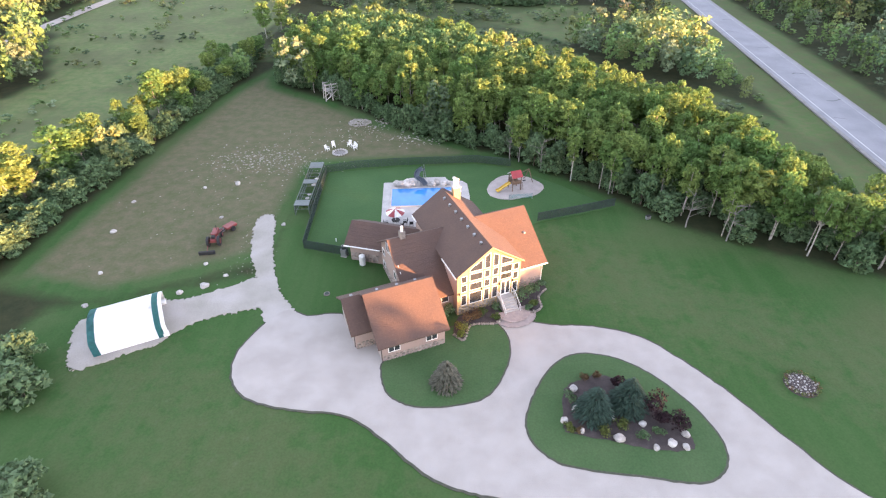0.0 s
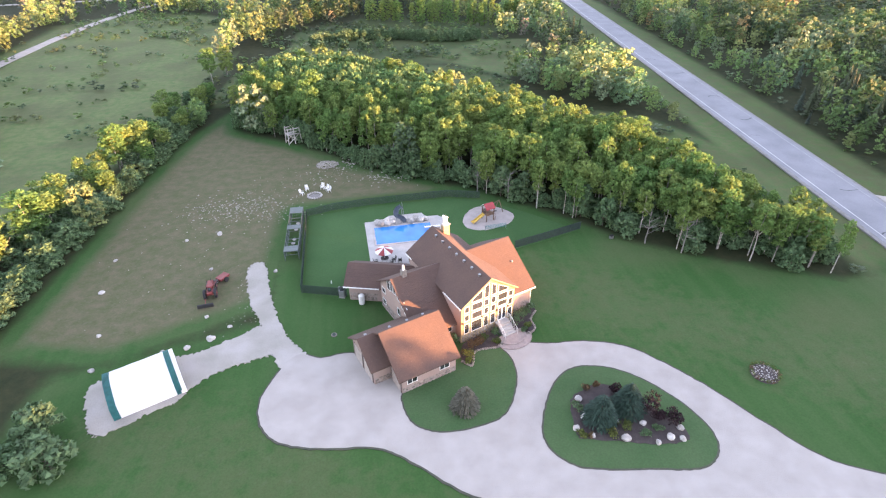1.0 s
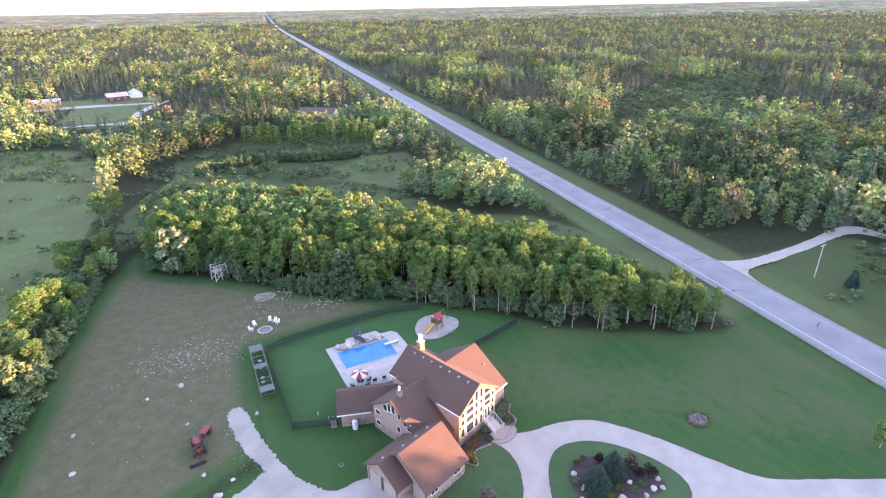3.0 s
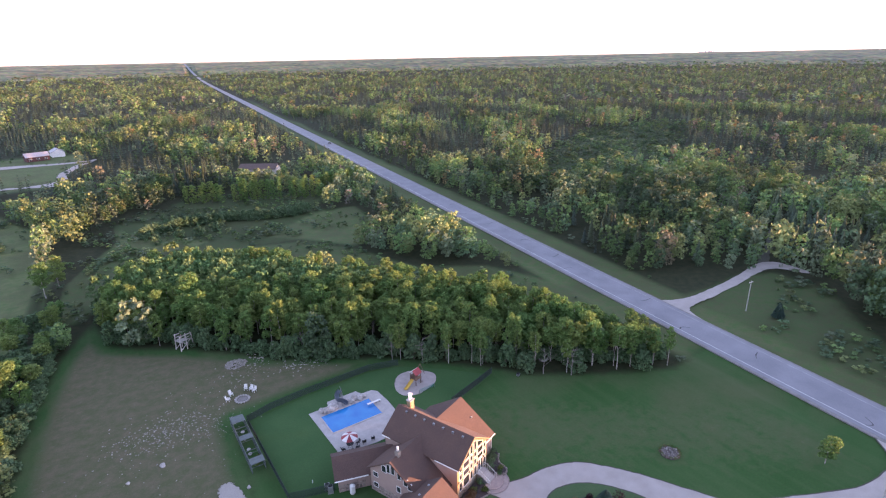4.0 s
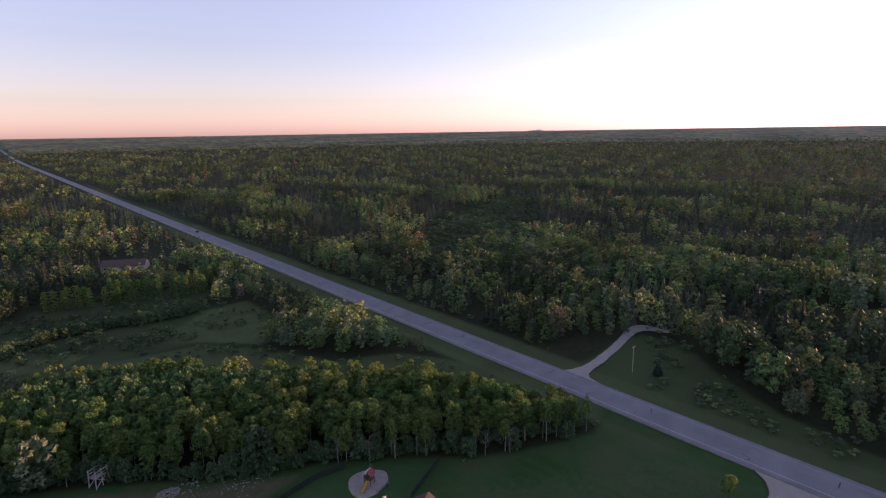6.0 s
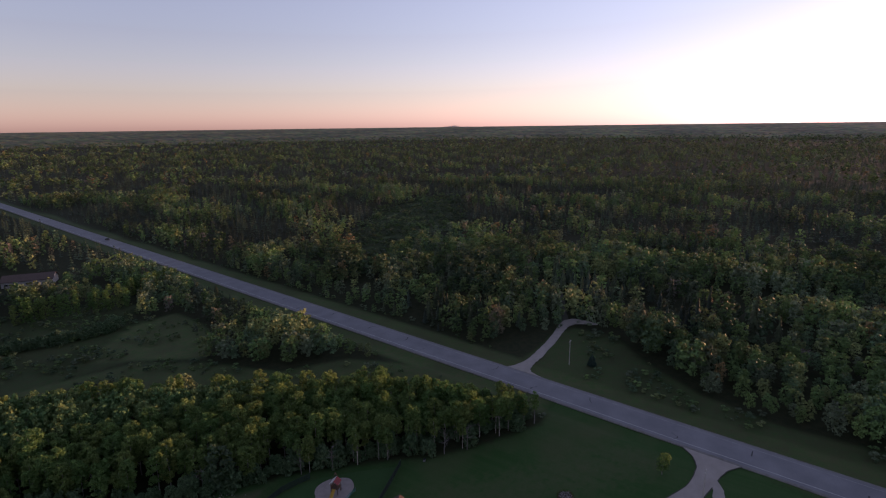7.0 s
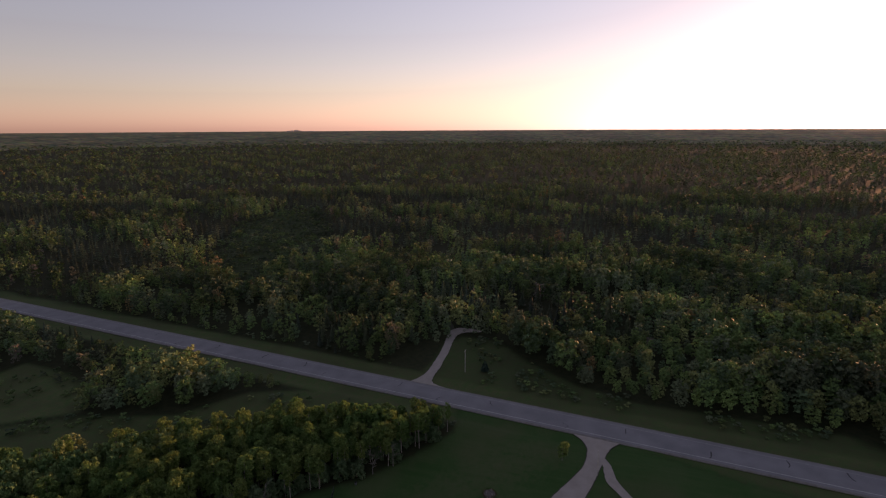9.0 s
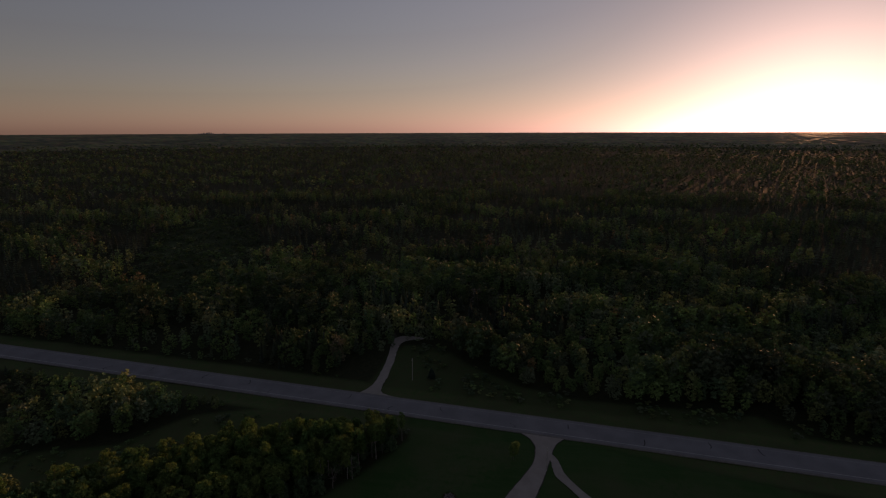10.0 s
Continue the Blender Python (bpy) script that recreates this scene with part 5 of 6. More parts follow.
# ---- fence round the yard ----
def fence_run(points, gap=2.4, height=1.45):
    fence = empty("yard_fence", pose(points[0][0], points[0][1], 0), "dark green mesh fence round the pool yard", "fence", "yard fence runs")
    origin = Vector((points[0][0], points[0][1], 0))
    for (x0, y0), (x1, y1) in zip(points, points[1:]):
        a, b = Vector((x0, y0, 0)) - origin, Vector((x1, y1, 0)) - origin
        n = max(1, round((b - a).length / gap))
        side = (b - a).normalized().cross(Vector((0, 0, 1)))
        for i in range(n):
            p, q = a.lerp(b, i / n), a.lerp(b, (i + 1) / n)
            part("post", tube(bmesh.new(), p + Vector((0, 0, -0.2)), p + Vector((0, 0, height + 0.1)), 0.04, sides=6), FENCE_GREEN, fence)
            part("rail", tube(bmesh.new(), p + Vector((0, 0, height)), q + Vector((0, 0, height)), 0.03, sides=5), FENCE_GREEN, fence)
            mesh = bmesh.new()
            m = int((q - p).length / 0.085)
            for k in range(1, m):
                r = p.lerp(q, k / m)
                prism(mesh, [r + Vector((0, 0, 0.02)) - side * 0.02, r + Vector((0, 0, 0.02)) + side * 0.02, r + Vector((0, 0, height)) + side * 0.02, r + Vector((0, 0, height)) - side * 0.02], (q - p).normalized() * 0.05)
            part("mesh_panel", mesh, FENCE_GREEN, fence)
    return fence


fence_run([(-20.3, 85.8), (-15.5, 87.4), (-8.4, 88.3), (6.1, 89.2), (12.5, 87.5)])
fence_run([(-20.3, 85.8), (-20.0, 74.0), (-19.7, 62.6), (-13.0, 60.6)])
fence_run([(14.6, 69.2), (21, 71.2), (27.5, 73.4)])

RUN_METAL = material("weathered_green_grey_metal", (0.078, 0.096, 0.093), 0.6, grain=0.15)
kennel = empty("dog_kennel", pose(-21.9, 79.0, 0, 0, 0, 0.6), "long grey metal-framed kennel run beside the fence", "kennel")
for y in (-7.2, -3.4, 0.2, 3.6, 7.6):
    fr = bmesh.new()
    for x in (-1.1, 1.1):
        tube(fr, (x, y, -0.2), (x, y, 1.6), 0.05)
    tube(fr, (-1.1, y, 1.6), (1.1, y, 1.6), 0.05)
    tube(fr, (-1.1, y, 0.95), (1.1, y, 0.95), 0.035)
    part("cross_frame", fr, RUN_METAL, kennel)
for x in (-1.1, 1.1):
    for z in (0.1, 0.85, 1.6):
        part("side_rail", tube(bmesh.new(), (x, -7.2, z), (x, 7.6, z), 0.05), RUN_METAL, kennel)
    mesh = bmesh.new()
    for k in range(58):
        y = -7.1 + k * 0.255
        box(mesh, x - 0.01, x + 0.01, y - 0.02, y + 0.02, 0.05, 1.58)
    part("wire_panel", mesh, FENCE_GREEN, kennel)
for y0, y1 in ((-7.2, -5.6), (-0.2, 1.2), (5.4, 7.6)):
    part("roof_panel", boxed(-1.15, 1.15, y0, y1, 1.63, 1.67), RUN_METAL, kennel, "translucent grey roof panel")
for k, y in enumerate((-2.3, -1.0, 2.2, 3.0, 4.4)):
    part("bowl", tube(bmesh.new(), (0.1 * k - 0.2, y, -0.05), (0.1 * k - 0.2, y, 0.1), 0.3, 0.36, 8), PALE_STONE, kennel)
for k in range(3):
    vs, fs = card_cloud(np.random.RandomState(k), [(0, 0, 0.35, 0.5)], 60, 0.22)
    bush = link_mesh("garden_plant", vs, fs, SHRUB_LEAF)
    bush.matrix_world = pose(-22.0 + 0.4 * k, 73.4 + k * 0.8, -0.05)
    tagged(bush, "leafy green plant growing inside the kennel run", "plant", "plants in the kennel run")

# ---- playground ----
PLAY = [(8.0, 77.0), (7.9, 80.4), (10.6, 83.9), (14.5, 83.7), (17.2, 80.4), (16.0, 77.6), (13.6, 76.4), (10.7, 75.7)]
SAND = material("pale_play_sand", (0.3, 0.264, 0.246), 0.95, second=(0.252, 0.222, 0.204), scale=0.8, grain=0.12)
sheet("play_pad", curve_through(PLAY, 6), 0.0, SAND, "pale sand pad under the playground tower", "play pad", ragged=0.05)
play = empty("playground_tower", pose(12.2, 79.3, 0.0, 0, 0, 20), "wooden play tower with red and white roof and yellow slide", "playground")
for x in (-0.75, 0.75):
    for y in (-0.75, 0.75):
        part("post", boxed(x - 0.06, x + 0.06, y - 0.06, y + 0.06, -0.1, 2.6), WOODEN, play)
part("platform", boxed(-0.85, 0.85, -0.85, 0.85, 1.25, 1.35, 0.01), WOODEN, play)
for y in (-0.8, 0.8):
    for k in range(5):
        part("board", boxed(-0.75 + k * 0.32, -0.5 + k * 0.32, y - 0.02, y + 0.02, 1.35, 1.95), WOODEN, play)
part("roof_side", prism(bmesh.new(), [(-0.95, -1.0, 2.5), (-0.95, 0, 3.3), (0.95, 0, 3.3), (0.95, -1.0, 2.5)], (0, 0, 0.06)), RED, play, "red roof side")
part("roof_side", prism(bmesh.new(), [(-0.95, 1.0, 2.5), (-0.95, 0, 3.3), (0.95, 0, 3.3), (0.95, 1.0, 2.5)], (0, 0, 0.06)), WHITE, play, "white roof side")
chute = bmesh.new()
prism(chute, [(-0.9, -0.3, 1.3), (-2.9, -0.3, 0.25), (-3.3, -0.3, 0.2), (-3.3, 0.3, 0.2), (-2.9, 0.3, 0.25), (-0.9, 0.3, 1.3)], (0, 0, 0.06))
for s in (-0.32, 0.32):
    prism(chute, [(-0.9, s - 0.03, 1.3), (-2.9, s - 0.03, 0.25), (-3.3, s - 0.03, 0.2), (-3.3, s - 0.03, 0.4), (-2.9, s - 0.03, 0.45), (-0.9, s - 0.03, 1.5)], (0, 0.06, 0))
part("slide", chute, YELLOW, play, "yellow plastic slide")
part("beam", tube(bmesh.new(), (0.75, 0.5, 2.3), (3.4, 1.6, 2.3), 0.07), WOODEN, play)
for s in (-1, 1):
    part("brace", tube(bmesh.new(), (3.4, 1.6, 2.3), (3.5 + 0.4 * s, 1.7 - 0.9 * s, -0.1), 0.06), WOODEN, play)
for k, x in enumerate((1.5, 2.4)):
    sw = bmesh.new()
    for d in (-0.2, 0.2):
        tube(sw, (x + d, 0.8 + 0.42 * (x - 1.5), 2.3), (x + d, 0.8 + 0.42 * (x - 1.5), 0.5), 0.015, sides=4)
    box(sw, x - 0.25, x + 0.25, 0.65 + 0.42 * (x - 1.5), 0.95 + 0.42 * (x - 1.5), 0.45, 0.5)
    part("swing", sw, BLACK, play)
for x in (0.9, 1.2):
    part("ladder_rail", tube(bmesh.new(), (x, -0.8, 0), (x - 0.2, -0.8, 1.4), 0.03), WOODEN, play)
net = empty("ball_net", pose(12.8, 75.7, -0.05, 0, 0, 6), "low green ball net on two posts", "net")
for x in (-1.9, 1.9):
    part("post", tube(bmesh.new(), (x, 0, 0), (x, 0, 1.1), 0.05), METAL, net)
for k in range(5):
    part("cord", tube(bmesh.new(), (-1.9, 0, 0.35 + 0.16 * k), (1.9, 0, 0.35 + 0.16 * k), 0.03, sides=4), TEAL, net)

# ---- white fabric shelter ----
shelter = empty("fabric_shelter", pose(-37.1, 46.6, 0, 0, 0, 25.5), "white fabric vehicle shelter with teal trimmed ends on gravel", "shelter")
ARCH = [(-3.35, 0), (-3.3, 1.5), (-3.1, 1.85), (-1.6, 2.35), (0, 2.6), (1.6, 2.35), (3.1, 1.85), (3.3, 1.5), (3.35, 0)]


def arch_skin(x0, x1, out, mat, name, label=""):
    bm = bmesh.new()
    cols = []
    n = max(1, int((x1 - x0) / 1.1))
    for i in range(n + 1):
        x = x0 + (x1 - x0) * i / n
        sag = 0.03 if 0 < i < n and i % 2 else 0.0
        cols.append([bm.verts.new((x, y * (1 + out / 3.2), z * (1 + out / 2.6) - sag * (z > 1))) for y, z in ARCH])
    for a, b in zip(cols, cols[1:]):
        for k in range(len(ARCH) - 1):
            bm.faces.new((a[k], a[k + 1], b[k + 1], b[k]))
    bmesh.ops.solidify(bm, geom=list(bm.faces), thickness=0.03)
    return part(name, bm, mat, shelter, label, True)


arch_skin(-3.0, 3.0, 0.0, CANVAS, "cover", "white fabric cover")
arch_skin(-3.75, -3.0, 0.02, TEAL, "end_trim", "teal fabric end band")
arch_skin(3.0, 3.65, 0.02, TEAL, "end_trim", "teal fabric end band")
arch_skin(3.65, 4.1, 0.0, CANVAS, "front_hood", "white fabric front hood")
part("back_wall", prism(bmesh.new(), [(-3.6, y, z) for y, z in ARCH], (0.03, 0, 0)), CANVAS, shelter)
for x in (3.8,):
    for y in (-3.1, 3.1):
        part("foot_weight", boxed(x - 0.3, x + 0.3, y - 0.3, y + 0.3, -0.1, 0.45, 0.05), WHITE, shelter)
for x in (-3.5, -1.2, 1.2, 3.5):
    hoop = bmesh.new()
    for a, b in zip(ARCH, ARCH[1:]):
        tube(hoop, (x, a[0] * 0.97, a[1] * 0.97), (x, b[0] * 0.97, b[1] * 0.97), 0.04, sides=5)
    part("hoop", hoop, METAL, shelter)

# ---- red tractor with a loader ----
tractor = empty("tractor", pose(-33.0, 64.6, -0.12, 0, 0, 8), "old faded red farm tractor parked on the dry field", "tractor")
part("bonnet", boxed(-0.4, 0.4, -0.1, 1.7, 0.8, 1.45, 0.08), FADED_RED, tractor)
part("body", boxed(-0.45, 0.45, -1.2, 0.0, 0.6, 1.1, 0.06), FADED_RED, tractor)
part("seat", boxed(-0.25, 0.25, -0.9, -0.4, 1.1, 1.5, 0.06), BLACK, tractor)
part("exhaust", tube(bmesh.new(), (0.2, 1.1, 1.4), (0.2, 1.1, 2.2), 0.04), BLACK, tractor)
for x, y, r, w in ((-0.75, -0.9, 0.75, 0.35), (0.75, -0.9, 0.75, 0.35), (-0.65, 1.3, 0.45, 0.22), (0.65, 1.3, 0.45, 0.22)):
    wheel = part("wheel", tube(bmesh.new(), (x - w / 2, y, r), (x + w / 2, y, r), r * 0.55, r * 0.55, 12), FADED_RED, tractor)
    bm = bmesh.new()
    prof = [(w / 2, 0.55), (w / 2, 0.9), (w / 2 - 0.05, 1.0), (-w / 2 + 0.05, 1.0), (-w / 2, 0.9), (-w / 2, 0.55)]
    rings = [[bm.verts.new((x + px, y + r * pr * math.cos(a), r + r * pr * math.sin(a))) for px, pr in prof] for a in np.linspace(0, math.tau, 17)[:-1]]
    for i in range(16):
        for k in range(5):
            bm.faces.new((rings[i][k], rings[i][k + 1], rings[(i + 1) % 16][k + 1], rings[(i + 1) % 16][k]))
    part("tyre", bm, BLACK, wheel, "black rubber tyre")
for x in (-0.5, 0.5):
    part("loader_arm", tube(bmesh.new(), (x, 0.2, 1.3), (x, 2.5, 0.55), 0.09, sides=5), FADED_RED, tractor)
part("bucket", prism(bmesh.new(), [(-0.85, 2.4, 0.15), (-0.85, 3.2, 0.1), (-0.85, 2.6, 0.35), (-0.85, 2.5, 0.8)], (1.7, 0, 0)), METAL, tractor)
hitch = empty("implement", pose(-33.2, 61.5, -0.12, 0, 0, 8), "low dark rusty blade standing behind the tractor", "implement")
part("blade", boxed(-1.1, 1.1, -0.15, 0.15, 0, 0.55, 0.04), BLACK, hitch)
part("drawbar", tube(bmesh.new(), (0, 0, 0.4), (0, 1.2, 0.6), 0.06), FADED_RED, hitch)
cart = empty("cart", pose(-31.9, 67.9, -0.12, 0, 0, -35), "small rusty red two-wheeled cart beside the tractor", "cart")
part("tray", boxed(-0.6, 0.6, -0.9, 0.9, 0.5, 0.9, 0.05), FADED_RED, cart)
for x in (-0.7, 0.7):
    part("wheel", tube(bmesh.new(), (x - 0.1, 0, 0.4), (x + 0.1, 0, 0.4), 0.4, 0.4, 12), BLACK, cart)
part("drawbar", tube(bmesh.new(), (0, -0.9, 0.55), (0, -2.0, 0.4), 0.05), BLACK, cart)

# ---- stones on the field, fire pit, chairs ----
rf = random.Random(12)
for x, y, s in ((-35.1, 82.1, 0.9), (-49.4, 67.5, 0.75), (-32.6, 59.2, 0.6), (-31.1, 54.4, 1.0), (-33.8, 53.1, 0.8), (-36.8, 52.5, 0.8), (-34.4, 71.3, 0.55), (-46.2, 57.4, 0.6), (-50.4, 76.3, 0.6), (-40.3, 80.8, 0.6), (-44.7, 50.7, 0.7), (-24.2, 69.0, 0.6), (-29.0, 56.6, 0.55)):
    b = new("field_stone", ROCKS[rf.randrange(5)])
    b.matrix_world = pose(x, y, s * 0.15 - 0.15, 0, 0, rf.uniform(0, 360)) @ Matrix.Diagonal((s * 1.25, s, s * 0.8, 1))
    tagged(b, "pale stone lying alone on the dry field", "stone", "stones on the field")
rp = np.random.RandomState(7)
FIELD_STONE = material("dusty_field_stones", (0.216, 0.201, 0.174), 0.95, second=(0.156, 0.144, 0.12), scale=2.0, grain=0.2, per_island=0.3)
cobble = [rock_mesh("cobble", 60 + i, FIELD_STONE, 1) for i in range(3)]


def stone_scatter(name, places, label):
    """Many small stones as one spread."""
    V, F, base = [], [], 0
    for x, y, z, s in places:
        me = cobble[rp.randint(3)]
        a = rp.uniform(0, 6.28)
        m = pose(x, y, z, 0, 0, math.degrees(a)) @ Matrix.Diagonal((s * 1.3, s, s * 0.7, 1))
        V += [m @ v.co for v in me.vertices]
        F += [[base + i for i in p.vertices] for p in me.polygons]
        base += len(me.vertices)
    ob = link_mesh(name, V, F, FIELD_STONE)
    return tagged(ob, label, "stones", kind="stuff")


spread = []
for cx0, cy0, rx, ry, n, big in ((-33, 92, 9, 6, 560, 0.46), (-24, 88, 8, 4, 160, 0.35), (-19, 103, 12, 5, 130, 0.45), (-12.5, 108.5, 4, 3, 60, 0.7), (-4, 100, 9, 3.5, 170, 0.6), (-38, 78, 14, 14, 120, 0.3), (-27, 62, 3, 8, 120, 0.25)):
    for _ in range(n):
        spread.append((cx0 + rp.normal() * rx * 0.5, cy0 + rp.normal() * ry * 0.5, -0.13, big * 0.8 * rp.uniform(0.25, 1.0) ** 1.5))
stone_scatter("scattered_stones", spread, "many small pale stones strewn over the dry field")
pile = []
for _ in range(220):
    r, a = 2.0 * math.sqrt(rp.uniform()), rp.uniform(0, 6.28)
    pile.append((-17.3 + r * 1.2 * math.cos(a), 108.6 + r * math.sin(a), -0.1 + 0.55 * (1 - r / 2.1), rp.uniform(0.25, 0.5)))
stone_scatter("stone_pile", pile, "low heap of grey stones at the wood edge")
pit = empty("fire_pit", pose(-19.3, 94.0, -0.1), "round stone fire pit with pale ashes", "fire pit")
part("ash", tube(bmesh.new(), (0, 0, 0), (0, 0, 0.06), 1.1, 1.0, 14), material("grey_ash", (0.168, 0.156, 0.144), 0.95, grain=0.3), pit)
for k in range(16):
    a = k * math.tau / 16
    st = new("ring_stone", ROCKS[k % 5])
    st.parent = pit
    st.matrix_local = pose(1.3 * math.cos(a), 1.3 * math.sin(a), 0.14, 0, 0, k * 50) @ Matrix.Diagonal((0.5, 0.42, 0.36, 1))
white_chair = chair("lawn_chair", pose(-21.8, 95.0, -0.12, 0, 0, 60) @ Matrix.Scale(1.15, 4), WHITE, "white plastic lawn chair beside the fire pit", "chairs round the fire pit")
for x, y, r in ((-20.9, 96.6, 20), (-17.9, 97.0, -20), (-17.0, 96.2, -40), (-16.6, 95.4, -60)):
    copy_thing(white_chair, pose(x, y, -0.12, 0, 0, r))
fort = empty("tree_platform", pose(-25.6, 123.4, -0.1, 0, 0, 25), "bleached wooden lookout platform at the wood edge", "platform")
for x in (-1.4, 0, 1.4):
    for y in (-0.9, 0.9):
        part("post", tube(bmesh.new(), (x * 1.15, y * 1.15, -0.1), (x, y, 3.9), 0.13), PALE_WOOD, fort)
for k in range(7):
    part("plank", boxed(-1.6 + k * 0.46, -1.2 + k * 0.46, -1.1, 1.1, 2.2, 2.28), PALE_WOOD, fort)
for y in (-1.0, 1.0):
    for z in (2.9, 3.6):
        part("rail", tube(bmesh.new(), (-1.6, y, z), (1.6, y, z), 0.1), PALE_WOOD, fort)
    part("brace", tube(bmesh.new(), (-1.4, y, 0.2), (1.2, y, 2.2), 0.1), PALE_WOOD, fort)
    part("brace", tube(bmesh.new(), (1.4, y, 0.2), (-1.2, y, 2.2), 0.1), PALE_WOOD, fort)

# ---- beds and plants near the house ----
def shrub(name, x, y, z, r, h, mat, label, seed, cards=150, size=0.2, group="garden shrubs"):
    rnd = np.random.RandomState(seed)
    clumps = [(rnd.uniform(-0.5, 0.5) * r, rnd.uniform(-0.5, 0.5) * r, h * rnd.uniform(0.35, 0.7), r * rnd.uniform(0.45, 0.7)) for _ in range(6)]
    root = empty(name, pose(x, y, z), label, "shrub", group)
    bm = bmesh.new()
    for c in clumps:
        tube(bm, (0, 0, -0.05), c[:3], 0.035, 0.012, 4)
    part("stems", bm, BARK_DARK, root)
    vs, fs = card_cloud(rnd, clumps, cards // 6 + 8, size, h / r * 0.6)
    link_mesh("foliage", vs, fs, mat, root)
    return root


def spruce(name, x, y, z, h, r, mat, label, seed, category="tree", group="", thin=1.0):
    rnd = np.random.RandomState(seed)
    root = empty(name, pose(x, y, z), label, category, group)
    part("trunk", tube(bmesh.new(), (0, 0, -0.1), (0, 0, h * 0.95), 0.09, 0.02, 6), BARK_DARK, root)
    vs, fs = [], []
    for k in range(int(1500 * thin)):
        f = 1 - math.sqrt(rnd.uniform(0.0, 1.0))
        tier = 0.5 + 0.5 * math.sin(f * 40)
        reach = (r * (1 - f) ** 0.75 + 0.05) * (0.80 + 0.22 * tier) * rnd.uniform(0.55, 1.05) ** 0.5
        a = rnd.uniform(0, math.tau)
        d, sd = np.array((math.cos(a), math.sin(a), -0.25)), np.array((-math.sin(a), math.cos(a), 0))
        p = np.array((reach * d[0], reach * d[1], 0.06 * h + f * h * 0.92))
        w, s = 0.09 + 0.05 * rnd.uniform(), 0.20 + 0.14 * rnd.uniform() * (1 - f)
        up = np.array((0, 0, rnd.uniform(0.0, 0.12)))
        i = len(vs)
        vs += [p - d * s, p + sd * w + up, p + d * s, p - sd * w + up]
        fs += [(i, i + 1, i + 2), (i, i + 2, i + 3)]
    link_mesh("crown", vs, fs, mat, root)
    return root


spruce("blue_spruce", 14.8, 33.6, 0.05, 4.0, 2.0, SPRUCE_BLUE, "dense blue-green spruce in the mulched island bed", 1, group="spruces in the island bed")
spruce("blue_spruce", 18.4, 34.5, 0.05, 4.2, 2.0, SPRUCE_BLUE, "dense blue-green spruce in the mulched island bed", 2, group="spruces in the island bed")
spruce("young_spruce", 0.3, 37.6, 0.0, 3.6, 1.7, SPRUCE_GREY, "thin half-bare young spruce on the front lawn", 3, thin=0.7)
for i, (x, y, r, h) in enumerate(((20.6, 33.9, 1.5, 2.6), (21.2, 32.6, 0.9, 1.6), (22.7, 32.0, 1.1, 2.0), (18.2, 37.0, 0.7, 1.2))):
    shrub("purple_shrub", x, y, 0.05, r, h, DARK_LEAF, "dark purple-leaved shrub in the island bed", 40 + i, 420, 0.22, "purple shrubs")
for i, (x, y, r, h, mat) in enumerate(((12.9, 35.3, 0.8, 0.9, WILLOW_LEAF), (15.3, 31.4, 0.8, 0.8, SHRUB_LEAF), (17.1, 32.2, 0.7, 0.8, SHRUB_LEAF), (18.8, 30.9, 0.7, 0.8, WILLOW_LEAF), (12.3, 31.9, 0.6, 0.5, SHRUB_LEAF), (20.6, 31.3, 0.6, 0.6, WILLOW_LEAF), (14.7, 38.0, 0.6, 0.9, RUST_LEAF), (16.2, 38.3, 0.5, 0.8, RUST_LEAF), (13.0, 31.6, 0.4, 0.4, RUST_LEAF))):
    shrub("low_shrub", x, y, 0.08, r, h, mat, "low leafy shrub in the mulched island bed", 50 + i, 170, 0.2, "low shrubs in the island bed")
for x, y, s in ((13.5, 36.7, 0.8), (13.2, 34.2, 0.8), (11.8, 32.8, 0.75), (13.2, 31.6, 0.65), (16.5, 33.0, 0.6), (16.6, 30.7, 0.95), (19.3, 32.3, 0.7), (19.8, 29.7, 0.6), (21.4, 30.1, 0.9), (23.0, 31.1, 0.75), (22.6, 29.7, 0.65), (18.4, 37.4, 0.5)):
    b = new("bed_stone", ROCKS[rf.randrange(5)])
    b.matrix_world = pose(x, y, s * 0.22 + 0.05, 0, 0, rf.uniform(0, 360)) @ Matrix.Diagonal((s * 1.1, s, s * 0.85, 1))
    tagged(b, "pale boulder set in the mulched island bed", "stone", "stones in the island bed")
HB = [(11.0, 3.2), (9.2, 0.6), (9.9, -0.6), (11.5, 1.2), (13.2, 0.9), (14.6, 0.4), (15.7, 0.9), (15.9, 2.4), (15.9, 3.5)]
w2 = [tuple((HOUSE @ Vector((u, v, 0)))[:2]) for u, v in HB]
sheet("front_bed", curve_through(w2, 5), 0.10, MULCH, "curved mulched bed before the glazed gable", "flower bed", ragged=0.05)
w3 = [tuple((HOUSE @ Vector((u, v, 0)))[:2]) for u, v in ((18.5, 3.5), (18.6, 1.4), (19.6, 0.4), (21.0, 0.9), (21.6, 2.6), (23.2, 3.6), (23.4, 4.9), (20.0, 5.0))]
sheet("side_bed", curve_through(w3, 5), 0.10, MULCH, "curved mulched bed beside the front steps", "flower bed", ragged=0.05)
edging = empty("stone_edging", HOUSE, "low pale stone edging round the front beds", "edging")
